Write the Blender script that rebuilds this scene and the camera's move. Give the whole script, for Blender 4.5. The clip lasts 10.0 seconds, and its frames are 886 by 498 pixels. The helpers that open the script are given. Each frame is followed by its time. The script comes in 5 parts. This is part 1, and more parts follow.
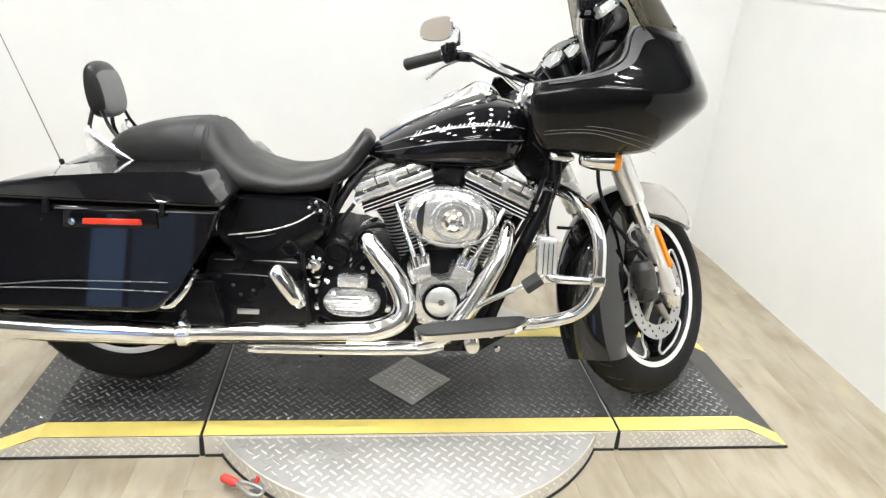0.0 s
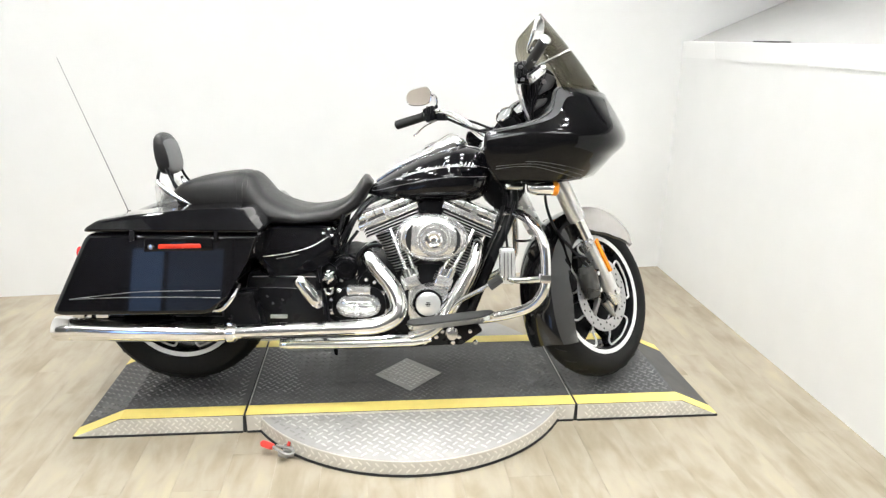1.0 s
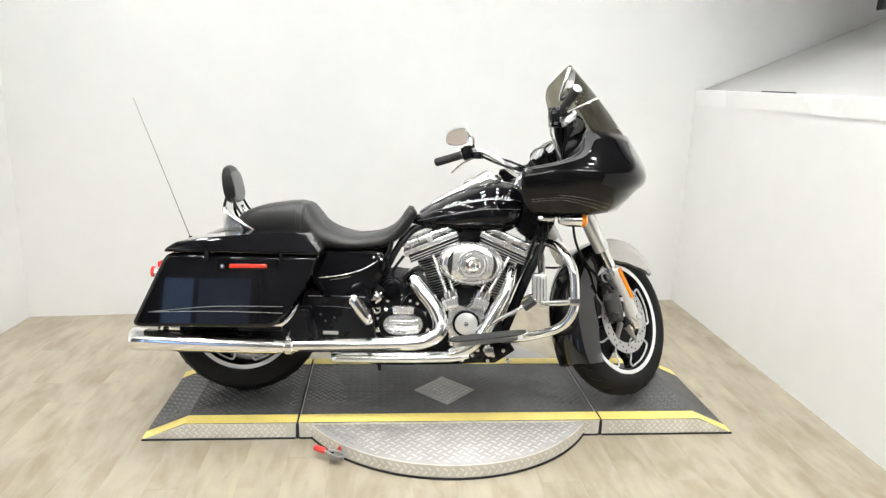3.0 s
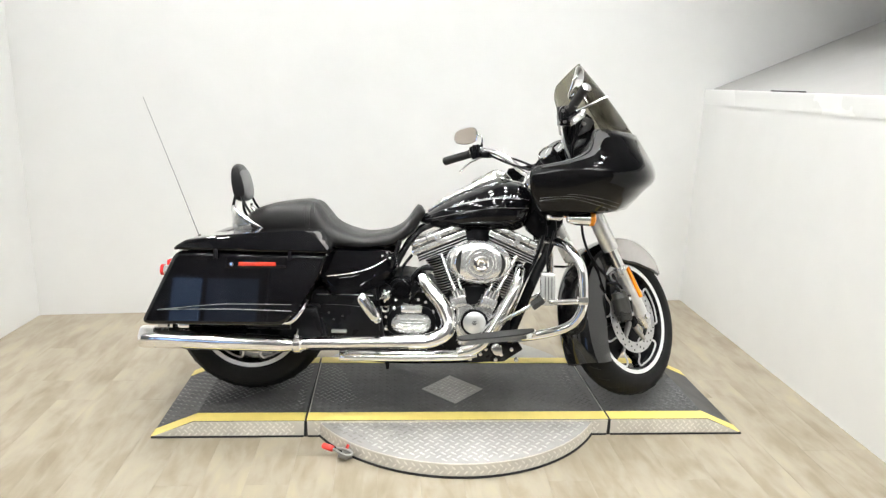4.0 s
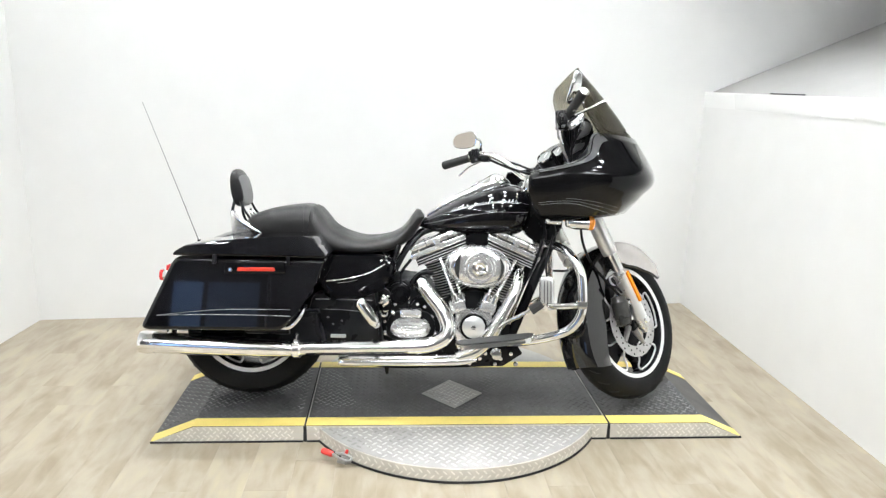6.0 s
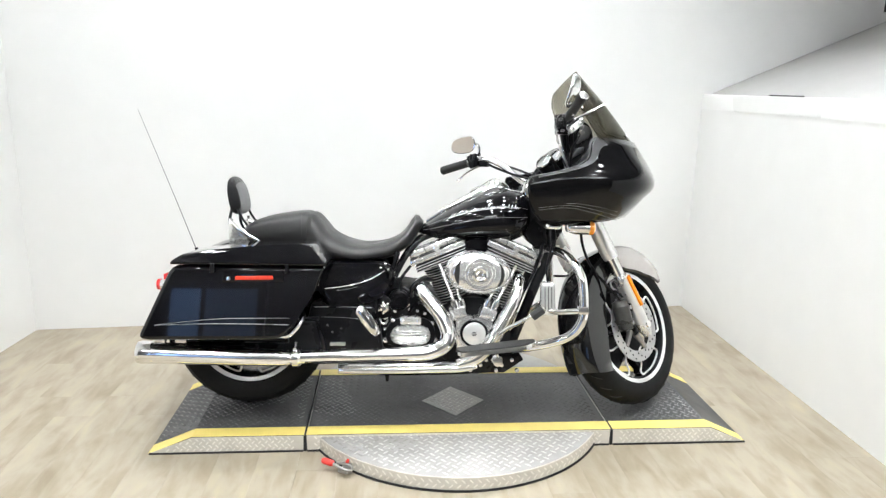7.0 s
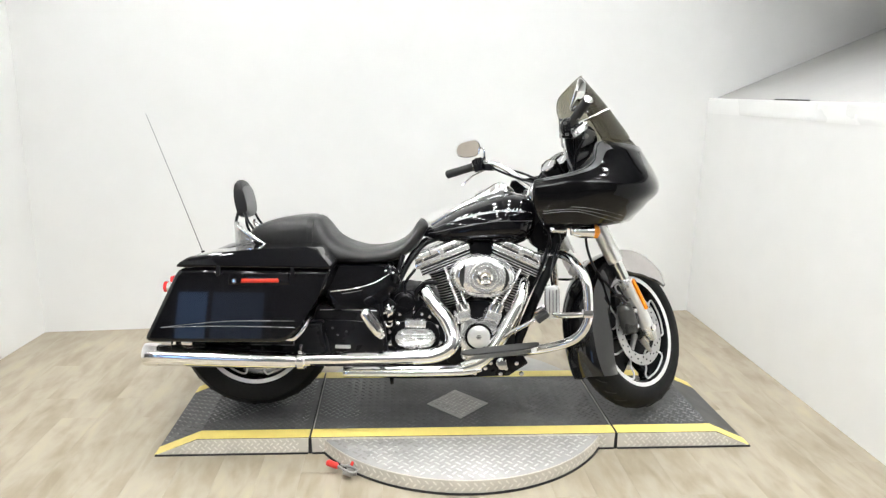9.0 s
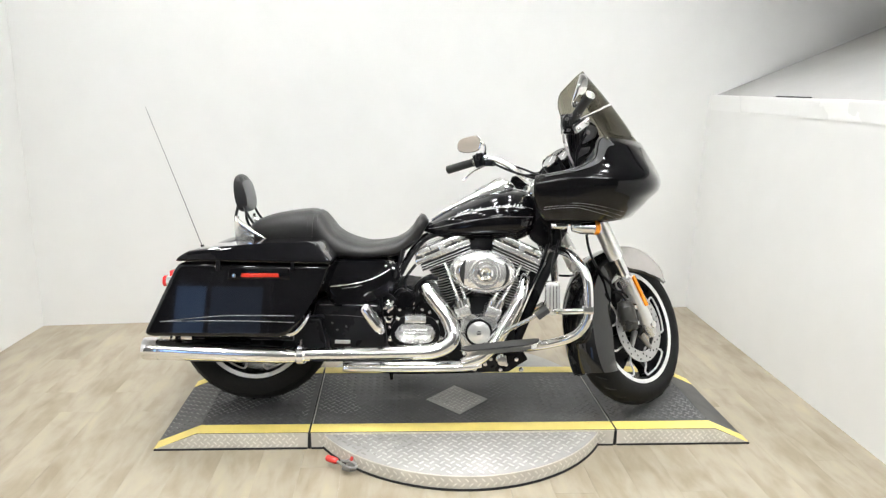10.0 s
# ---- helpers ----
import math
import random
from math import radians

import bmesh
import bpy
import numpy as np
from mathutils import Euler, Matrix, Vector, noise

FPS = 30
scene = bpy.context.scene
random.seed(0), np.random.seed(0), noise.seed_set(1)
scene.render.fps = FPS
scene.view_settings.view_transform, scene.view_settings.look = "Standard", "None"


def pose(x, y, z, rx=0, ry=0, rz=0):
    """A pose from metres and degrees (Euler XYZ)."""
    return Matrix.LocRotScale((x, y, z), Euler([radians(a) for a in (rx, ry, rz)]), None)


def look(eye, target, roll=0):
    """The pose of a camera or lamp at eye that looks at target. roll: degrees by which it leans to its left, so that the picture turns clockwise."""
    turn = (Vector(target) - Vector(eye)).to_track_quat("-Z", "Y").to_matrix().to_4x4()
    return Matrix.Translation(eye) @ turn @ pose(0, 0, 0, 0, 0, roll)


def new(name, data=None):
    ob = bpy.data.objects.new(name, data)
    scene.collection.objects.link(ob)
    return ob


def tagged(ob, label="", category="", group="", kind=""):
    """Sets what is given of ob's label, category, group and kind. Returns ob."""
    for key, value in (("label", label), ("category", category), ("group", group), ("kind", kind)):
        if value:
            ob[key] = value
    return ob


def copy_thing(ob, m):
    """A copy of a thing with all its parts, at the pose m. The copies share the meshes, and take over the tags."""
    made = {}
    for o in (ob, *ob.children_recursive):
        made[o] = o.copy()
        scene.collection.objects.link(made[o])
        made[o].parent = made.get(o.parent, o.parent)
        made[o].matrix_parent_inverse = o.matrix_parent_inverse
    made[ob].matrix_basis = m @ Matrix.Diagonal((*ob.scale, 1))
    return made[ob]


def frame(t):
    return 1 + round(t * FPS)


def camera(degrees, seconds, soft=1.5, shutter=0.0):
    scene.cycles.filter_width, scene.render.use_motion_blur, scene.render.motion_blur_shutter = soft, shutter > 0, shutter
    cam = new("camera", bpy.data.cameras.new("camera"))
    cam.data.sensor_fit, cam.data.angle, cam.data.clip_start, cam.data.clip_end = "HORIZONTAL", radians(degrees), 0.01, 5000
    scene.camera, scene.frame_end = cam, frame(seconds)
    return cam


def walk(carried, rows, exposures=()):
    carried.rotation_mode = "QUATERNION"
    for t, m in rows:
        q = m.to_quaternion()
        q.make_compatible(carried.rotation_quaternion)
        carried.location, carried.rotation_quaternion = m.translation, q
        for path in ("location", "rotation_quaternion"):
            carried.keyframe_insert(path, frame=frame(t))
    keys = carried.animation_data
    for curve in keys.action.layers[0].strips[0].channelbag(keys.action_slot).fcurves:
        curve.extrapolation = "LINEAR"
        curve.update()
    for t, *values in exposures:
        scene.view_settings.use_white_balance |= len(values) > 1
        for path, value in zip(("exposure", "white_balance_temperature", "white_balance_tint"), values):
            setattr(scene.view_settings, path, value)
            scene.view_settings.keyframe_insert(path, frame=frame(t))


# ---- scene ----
cam = camera(66.0, 10.0, soft=1.3)
# seconds, eye, point looked at, roll
PATH = [
    (0, (-0.186, -1.608, 1.321), (0.065, 0.222, 0.554), 4.29),
    (0.1, (-0.183, -1.680, 1.336), (0.054, 0.123, 0.629), 3.99),
    (0.3, (-0.179, -1.805, 1.358), (0.055, 0.081, 0.734), 3.42),
    (0.5, (-0.223, -1.906, 1.367), (-0.003, -0.006, 0.784), 2.63),
    (0.7, (-0.176, -2.046, 1.375), (-0.003, -0.138, 0.799), 2.96),
    (0.9, (-0.141, -2.159, 1.372), (0.060, -0.306, 0.796), 1.76),
    (1, (-0.138, -2.201, 1.371), (0.063, -0.302, 0.775), 1.23),
    (1.2, (-0.168, -2.269, 1.379), (-0.004, -0.354, 0.827), 2.43),
    (1.4, (-0.225, -2.323, 1.386), (-0.070, -0.435, 0.923), 3.70),
    (1.5, (-0.245, -2.347, 1.387), (-0.099, -0.405, 0.931), 3.77),
    (1.7, (-0.259, -2.388, 1.389), (-0.123, -0.444, 0.935), 2.45),
    (1.9, (-0.292, -2.416, 1.391), (-0.150, -0.524, 0.944), 1.99),
    (2, (-0.301, -2.425, 1.392), (-0.130, -0.488, 0.926), 2.08),
    (2.2, (-0.292, -2.434, 1.390), (-0.097, -0.503, 0.906), 2.28),
    (3.3, (-0.284, -2.452, 1.386), (-0.115, -0.519, 0.901), 2.03),
    (3.5, (-0.289, -2.449, 1.384), (-0.129, -0.512, 0.911), 2.24),
    (4, (-0.291, -2.453, 1.377), (-0.132, -0.519, 0.895), 1.97),
    (4.5, (-0.279, -2.455, 1.379), (-0.101, -0.523, 0.893), 1.50),
    (5, (-0.278, -2.455, 1.385), (-0.128, -0.519, 0.907), 1.39),
    (5.2, (-0.276, -2.457, 1.387), (-0.124, -0.521, 0.910), 1.69),
    (6.3, (-0.284, -2.443, 1.385), (-0.131, -0.506, 0.909), 1.77),
    (6.5, (-0.287, -2.436, 1.383), (-0.137, -0.500, 0.904), 1.79),
    (7, (-0.285, -2.428, 1.393), (-0.125, -0.490, 0.926), 1.23),
    (7.5, (-0.290, -2.427, 1.390), (-0.138, -0.485, 0.937), 1.50),
    (8, (-0.291, -2.420, 1.395), (-0.139, -0.480, 0.932), 1.52),
    (8.5, (-0.286, -2.427, 1.394), (-0.134, -0.486, 0.937), 1.17),
    (9, (-0.279, -2.438, 1.391), (-0.138, -0.495, 0.936), 1.19),
    (9.5, (-0.284, -2.434, 1.391), (-0.137, -0.495, 0.926), 1.36),
    (10, (-0.287, -2.431, 1.390), (-0.141, -0.492, 0.922), 1.54),
]
EXPOSURES = [(0.0, 0.00, 6760, 10), (1.0, 0.00, 6740, 10), (2.0, -0.04, 6730, 10), (3.3, -0.15, 6800, 10), (4.0, -0.15, 6800, 10), (4.5, -0.11, 6760, 10), (5.0, -0.08, 6650, 10), (6.5, -0.02, 6520, 10), (8.0, -0.02, 6520, 10), (8.5, -0.05, 6650, 10), (9.0, -0.12, 6680, 10), (9.5, -0.14, 6720, 10), (10.0, -0.16, 6740, 10)]
walk(cam, [(t, look(eye, target, roll)) for t, eye, target, roll in PATH], EXPOSURES)

# ---- light ----
LAMP = 262.0          # strength of the ceiling downlights
world = bpy.data.worlds.new("world")
scene.world = world
world.use_nodes = True
world.node_tree.nodes["Background"].inputs[0].default_value = (0.9, 0.95, 1.0, 1)
world.node_tree.nodes["Background"].inputs[1].default_value = 0.05


# ---- materials ----
def material(name, color, rough=0.5, metal=0.0, coat=0.0, scale=40.0, vary=0.12, bump=0.0, bump_scale=None, rough_vary=0.08, per_object=0.0, stretch=(1, 1, 1), spec=0.5, coat_ior=1.5, coat_rough=0.03):
    """A principled surface with colour, gloss and relief that vary at two scales."""
    m = bpy.data.materials.new(name)
    m.use_nodes = True
    t = m.node_tree
    b = t.nodes["Principled BSDF"]
    b.inputs["Metallic"].default_value = metal
    b.inputs["Coat Weight"].default_value = coat
    b.inputs["Coat Roughness"].default_value = coat_rough
    b.inputs["Coat IOR"].default_value = coat_ior
    b.inputs["Specular IOR Level"].default_value = spec
    co = t.nodes.new("ShaderNodeTexCoord")
    mp = t.nodes.new("ShaderNodeMapping")
    mp.inputs["Scale"].default_value = stretch
    t.links.new(co.outputs["Object"], mp.inputs["Vector"])
    fine, broad = t.nodes.new("ShaderNodeTexNoise"), t.nodes.new("ShaderNodeTexNoise")
    fine.inputs["Scale"].default_value, broad.inputs["Scale"].default_value = scale, scale / 9
    fine.inputs["Detail"].default_value = broad.inputs["Detail"].default_value = 4
    for n in (fine, broad):
        t.links.new(mp.outputs[0], n.inputs["Vector"])
    mid = t.nodes.new("ShaderNodeMath")
    mid.operation = "ADD"
    t.links.new(fine.outputs["Fac"], mid.inputs[0])
    t.links.new(broad.outputs["Fac"], mid.inputs[1])
    ramp = t.nodes.new("ShaderNodeMapRange")
    ramp.inputs["From Min"].default_value, ramp.inputs["From Max"].default_value = 0.6, 1.4
    ramp.inputs["To Min"].default_value, ramp.inputs["To Max"].default_value = 1 - vary, 1 + vary
    t.links.new(mid.outputs[0], ramp.inputs["Value"])
    mul = t.nodes.new("ShaderNodeVectorMath")
    mul.operation = "SCALE"
    mul.inputs[0].default_value = color
    value = ramp.outputs[0]
    if per_object:
        info = t.nodes.new("ShaderNodeObjectInfo")
        r2 = t.nodes.new("ShaderNodeMapRange")
        r2.inputs["To Min"].default_value, r2.inputs["To Max"].default_value = 1 - per_object, 1 + per_object
        t.links.new(info.outputs["Random"], r2.inputs["Value"])
        m2 = t.nodes.new("ShaderNodeMath")
        m2.operation = "MULTIPLY"
        t.links.new(value, m2.inputs[0])
        t.links.new(r2.outputs[0], m2.inputs[1])
        value = m2.outputs[0]
    t.links.new(value, mul.inputs["Scale"])
    t.links.new(mul.outputs[0], b.inputs["Base Color"])
    rr = t.nodes.new("ShaderNodeMapRange")
    rr.inputs["From Min"].default_value, rr.inputs["From Max"].default_value = 0.3, 0.7
    rr.inputs["To Min"].default_value, rr.inputs["To Max"].default_value = max(rough - rough_vary, 0.01), rough + rough_vary
    t.links.new(broad.outputs["Fac"], rr.inputs["Value"])
    t.links.new(rr.outputs[0], b.inputs["Roughness"])
    if bump:
        bn = t.nodes.new("ShaderNodeTexNoise")
        bn.inputs["Scale"].default_value = bump_scale or scale * 3
        t.links.new(mp.outputs[0], bn.inputs["Vector"])
        bu = t.nodes.new("ShaderNodeBump")
        bu.inputs["Strength"].default_value, bu.inputs["Distance"].default_value = bump, 0.002
        t.links.new(bn.outputs["Fac"], bu.inputs["Height"])
        t.links.new(bu.outputs[0], b.inputs["Normal"])
    return m


def emitter(name, color, strength):
    m = bpy.data.materials.new(name)
    m.use_nodes = True
    b = m.node_tree.nodes["Principled BSDF"]
    b.inputs["Base Color"].default_value = (*color, 1)
    b.inputs["Emission Color"].default_value = (*color, 1)
    b.inputs["Emission Strength"].default_value = strength
    return m


def wood_planks(name):
    """Pale oak vinyl plank: long grain streaks, tone changing from plank to plank."""
    m = bpy.data.materials.new(name)
    m.use_nodes = True
    t = m.node_tree
    b = t.nodes["Principled BSDF"]
    co, info = t.nodes.new("ShaderNodeTexCoord"), t.nodes.new("ShaderNodeObjectInfo")
    off = t.nodes.new("ShaderNodeVectorMath")
    off.operation = "SCALE"
    off.inputs[0].default_value = (13.0, 29.0, 7.0)
    t.links.new(info.outputs["Random"], off.inputs["Scale"])
    add = t.nodes.new("ShaderNodeVectorMath")
    t.links.new(co.outputs["Object"], add.inputs[0])
    t.links.new(off.outputs[0], add.inputs[1])
    mp = t.nodes.new("ShaderNodeMapping")
    mp.inputs["Scale"].default_value = (9, 2.2, 1)
    t.links.new(add.outputs[0], mp.inputs["Vector"])
    grain, cloud = t.nodes.new("ShaderNodeTexNoise"), t.nodes.new("ShaderNodeTexNoise")
    grain.inputs["Scale"].default_value, grain.inputs["Detail"].default_value, grain.inputs["Distortion"].default_value = 2.2, 7, 0.6
    cloud.inputs["Scale"].default_value, cloud.inputs["Detail"].default_value, cloud.inputs["Distortion"].default_value = 1.0, 4, 0.4
    mp2 = t.nodes.new("ShaderNodeMapping")
    mp2.inputs["Scale"].default_value = (6, 3.4, 1)
    t.links.new(add.outputs[0], mp2.inputs["Vector"])
    t.links.new(mp.outputs[0], grain.inputs["Vector"])
    t.links.new(mp2.outputs[0], cloud.inputs["Vector"])
    s1 = t.nodes.new("ShaderNodeMath")
    s1.operation = "MULTIPLY_ADD"
    s1.inputs[1].default_value = 1.25
    t.links.new(cloud.outputs["Fac"], s1.inputs[0])
    t.links.new(grain.outputs["Fac"], s1.inputs[2])
    s2 = t.nodes.new("ShaderNodeMath")
    s2.operation = "MULTIPLY_ADD"
    s2.inputs[1].default_value = 0.05
    t.links.new(info.outputs["Random"], s2.inputs[0])
    t.links.new(s1.outputs[0], s2.inputs[2])
    half = t.nodes.new("ShaderNodeMath")
    half.operation = "MULTIPLY"
    half.inputs[1].default_value = 0.5
    t.links.new(s2.outputs[0], half.inputs[0])
    cr = t.nodes.new("ShaderNodeValToRGB")
    e = cr.color_ramp.elements
    e[0].position, e[0].color = 0.38, (0.216, 0.177, 0.122, 1)
    e[1].position, e[1].color = 0.84, (0.391, 0.334, 0.233, 1)
    for pos, c in ((0.52, (0.278, 0.235, 0.172, 1)), (0.63, (0.324, 0.283, 0.219, 1)), (0.73, (0.354, 0.305, 0.221, 1))):
        n = cr.color_ramp.elements.new(pos)
        n.color = c
    t.links.new(half.outputs[0], cr.inputs["Fac"])
    t.links.new(cr.outputs["Color"], b.inputs["Base Color"])
    b.inputs["Roughness"].default_value = 0.42
    bu = t.nodes.new("ShaderNodeBump")
    bu.inputs["Strength"].default_value, bu.inputs["Distance"].default_value = 0.25, 0.001
    t.links.new(grain.outputs["Fac"], bu.inputs["Height"])
    t.links.new(bu.outputs[0], b.inputs["Normal"])
    return m


def tinted_glass(name, tint, gloss=0.3):
    m = bpy.data.materials.new(name)
    m.use_nodes = True
    t = m.node_tree
    t.nodes.remove(t.nodes["Principled BSDF"])
    tr, gl, mix, fr = (t.nodes.new(k) for k in ("ShaderNodeBsdfTransparent", "ShaderNodeBsdfGlossy", "ShaderNodeMixShader", "ShaderNodeLayerWeight"))
    tr.inputs["Color"].default_value = (*tint, 1)
    gl.inputs["Roughness"].default_value = 0.04
    fr.inputs["Blend"].default_value = 0.35
    scale = t.nodes.new("ShaderNodeMath")
    scale.operation = "MULTIPLY"
    scale.inputs[1].default_value = gloss
    t.links.new(fr.outputs["Facing"], scale.inputs[0])
    t.links.new(scale.outputs[0], mix.inputs[0])
    t.links.new(tr.outputs[0], mix.inputs[1])
    t.links.new(gl.outputs[0], mix.inputs[2])
    t.links.new(mix.outputs[0], t.nodes["Material Output"].inputs["Surface"])
    return m


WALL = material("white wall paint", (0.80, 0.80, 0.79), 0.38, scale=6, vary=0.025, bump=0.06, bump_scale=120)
# shade on the upper wall, put into a grey colour
WALL_SHADE = material("grey upper wall paint", (0.37, 0.364, 0.352), 0.6, scale=5, vary=0.05, bump=0.08, bump_scale=90)
TRIM = material("white cap trim", (0.84, 0.84, 0.83), 0.3, scale=12, vary=0.02)
PLANK = wood_planks("oak vinyl plank")
PLATE_BLACK = material("black painted tread plate", (0.041, 0.0413, 0.0425), 0.38, scale=26, vary=0.35, bump=0.1, rough_vary=0.12, spec=0.4)
# lighter than the deck: the gleam on the raised bars is in this colour
PLATE_TREAD = material("worn tread marks", (0.20, 0.20, 0.202), 0.26, metal=0.25, scale=8, vary=0.45)
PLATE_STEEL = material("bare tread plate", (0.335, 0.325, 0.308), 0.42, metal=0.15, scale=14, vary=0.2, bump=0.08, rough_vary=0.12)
# paler copies of the bare plate: light on upright faces is in their colour
LIT_STEEL = material("pale bare tread plate", (0.57, 0.535, 0.47), 0.5, scale=14, vary=0.2, bump=0.08, rough_vary=0.12)
LIT_TREAD = material("pale raised tread", (0.74, 0.705, 0.635), 0.4, metal=0.1, scale=14, vary=0.2)
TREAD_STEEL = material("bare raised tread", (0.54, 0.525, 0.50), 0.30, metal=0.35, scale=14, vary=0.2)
YELLOW = material("yellow safety tape", (0.74, 0.60, 0.17), 0.45, scale=22, vary=0.09, bump=0.05)
BLACK_GAP = material("black rubber gap", (0.012, 0.012, 0.012), 0.8)
RED = material("red plastic", (0.62, 0.04, 0.03), 0.35)
PAINT = material("gloss black paint", (0.004, 0.004, 0.005), 0.05, coat=1.0, scale=60, vary=0.1, rough_vary=0.02, spec=0.05, coat_ior=1.35)
FAIRING_PAINT = material("gloss black fairing paint", (0.004, 0.004, 0.0045), 0.16, coat=1.0, scale=60, vary=0.1, rough_vary=0.02, spec=0.05, coat_ior=1.30, coat_rough=0.05)
# the white wall reflected in the black fender tip, put into a silver colour
FENDER_SHINE = material("pearl silver paint", (0.52, 0.49, 0.475), 0.22, metal=0.35, coat=0.6, scale=50, vary=0.05)
SATIN = material("satin black metal", (0.006, 0.006, 0.007), 0.28, scale=60, vary=0.25, spec=0.17)
CHROME = material("chrome", (0.95, 0.95, 0.95), 0.10, metal=1.0, scale=25, vary=0.04, rough_vary=0.03)
ALLOY = material("brushed alloy", (0.78, 0.78, 0.77), 0.32, metal=0.8, scale=60, vary=0.06)
FIN = material("black finned casting", (0.007, 0.007, 0.008), 0.45, scale=80, vary=0.3, bump=0.1, spec=0.12)
POLISHED = material("polished aluminium", (0.95, 0.95, 0.94), 0.13, metal=0.78, scale=45, vary=0.08, rough_vary=0.06, bump=0.4, bump_scale=70)
FIN_EDGE = material("machined fin edge", (0.80, 0.80, 0.80), 0.38, metal=0.4)
LEATHER = material("black vinyl leather", (0.011, 0.0105, 0.0105), 0.36, scale=90, vary=0.25, bump=0.3, bump_scale=420, spec=0.29)
# the backrest's sheen, put into a lighter grey than the black vinyl
SHEEN_VINYL = material("grey sheened vinyl", (0.13, 0.13, 0.133), 0.42, scale=90, vary=0.15, bump=0.2, bump_scale=420)
RUBBER = material("tyre rubber", (0.007, 0.007, 0.007), 0.66, scale=70, vary=0.25, bump=0.1, spec=0.2)
GREY_PANEL = material("matt rubber pad", (0.016, 0.016, 0.016), 0.6, scale=70, bump=0.15)
STRIPE = material("silver pinstripe", (0.20, 0.20, 0.205), 0.3, metal=0.5)
WHITE_MARK = material("white tank lettering", (0.85, 0.85, 0.86), 0.3)
REFLECTOR = material("red-orange reflector", (0.60, 0.04, 0.02), 0.15, coat=0.5, vary=0.2)
AMBER = material("amber lens", (0.95, 0.30, 0.02), 0.15, coat=0.5)
TAIL_RED = material("red lamp lens", (0.7, 0.03, 0.03), 0.12, coat=0.5)
# dial colour made pale: the reflection on the glass is put into it
GAUGE = material("gauge face", (0.26, 0.262, 0.257), 0.35, vary=0.25)
DISC_STEEL = material("ground disc steel", (0.50, 0.50, 0.495), 0.34, metal=0.7, scale=60, vary=0.12)
GRAPHITE = material("dark graphite enamel", (0.045, 0.044, 0.040), 0.3, metal=0.3, scale=60, vary=0.2)
EDGE_GREY = material("satin grey plastic", (0.06, 0.06, 0.062), 0.34, scale=50, vary=0.2, spec=0.3)
FENDER_PAINT = material("gloss black fender lacquer", (0.005, 0.005, 0.0055), 0.08, coat=1.0, scale=60, vary=0.1, rough_vary=0.02, spec=0.2, coat_ior=1.5)
BRUSHED = material("brushed aluminium", (0.90, 0.90, 0.89), 0.24, metal=0.7, scale=60, vary=0.07)
SMOKE = tinted_glass("smoked windshield", (0.555, 0.54, 0.485))
MIRROR = material("mirror glass", (0.62, 0.56, 0.50), 0.03, metal=1.0, vary=0.02, rough_vary=0.01)


# ---- mesh tools ----
def part(name, bm, mat, parent=None, label="", smooth=True):
    me = bpy.data.meshes.new(name)
    bmesh.ops.recalc_face_normals(bm, faces=bm.faces)
    if smooth:
        for f in bm.faces:
            f.smooth = True
    bm.to_mesh(me)
    bm.free()
    me.materials.append(mat)
    if smooth:
        me.set_sharp_from_angle(angle=radians(38))
    ob = new(name, me)
    ob.parent = parent
    if label:
        tagged(ob, label)
    return ob


def box(x0, x1, y0, y1, z0, z1, bevel=0.0, bm=None, m=None):
    own = bm is None
    b = bmesh.new()
    vs = [b.verts.new((x, y, z)) for x in (x0, x1) for y in (y0, y1) for z in (z0, z1)]
    for q in ((0, 1, 3, 2), (4, 6, 7, 5), (0, 4, 5, 1), (2, 3, 7, 6), (0, 2, 6, 4), (1, 5, 7, 3)):
        b.faces.new([vs[i] for i in q])
    if bevel:
        bmesh.ops.bevel(b, geom=b.edges[:], offset=bevel, segments=2, affect="EDGES", profile=0.6)
    if m is not None:
        b.transform(m)
    return b if own else join(bm, b)


def join(a, b):
    """Adds mesh b to mesh a."""
    vs = {}
    for v in b.verts:
        vs[v] = a.verts.new(v.co)
    for f in b.faces:
        try:
            a.faces.new([vs[v] for v in f.verts])
        except ValueError:
            pass
    b.free()
    return a


def loft(rings, caps=True, closed=True, loop=False):
    bm = bmesh.new()
    rows = [[bm.verts.new(c) for c in r] for r in rings]
    n = len(rows[0])
    pairs = list(zip(rows, rows[1:])) + ([(rows[-1], rows[0])] if loop else [])
    for a, b in pairs:
        for i in range(n if closed else n - 1):
            j = (i + 1) % n
            bm.faces.new((a[i], a[j], b[j], b[i]))
    if caps and closed and not loop:
        bm.faces.new(rows[0][::-1])
        bm.faces.new(rows[-1])
    return bm


def spline(points, steps=6):
    """Catmull-Rom through the points."""
    P = [Vector(p) for p in points]
    P = [2 * P[0] - P[1]] + P + [2 * P[-1] - P[-2]]
    out = []
    for i in range(1, len(P) - 2):
        a, b, c, d = P[i - 1:i + 3]
        for k in range(steps):
            t = k / steps
            out.append(0.5 * (2 * b + (c - a) * t + (2 * a - 5 * b + 4 * c - d) * t * t + (3 * b - a - 3 * c + d) * t ** 3))
    out.append(P[-2])
    return out


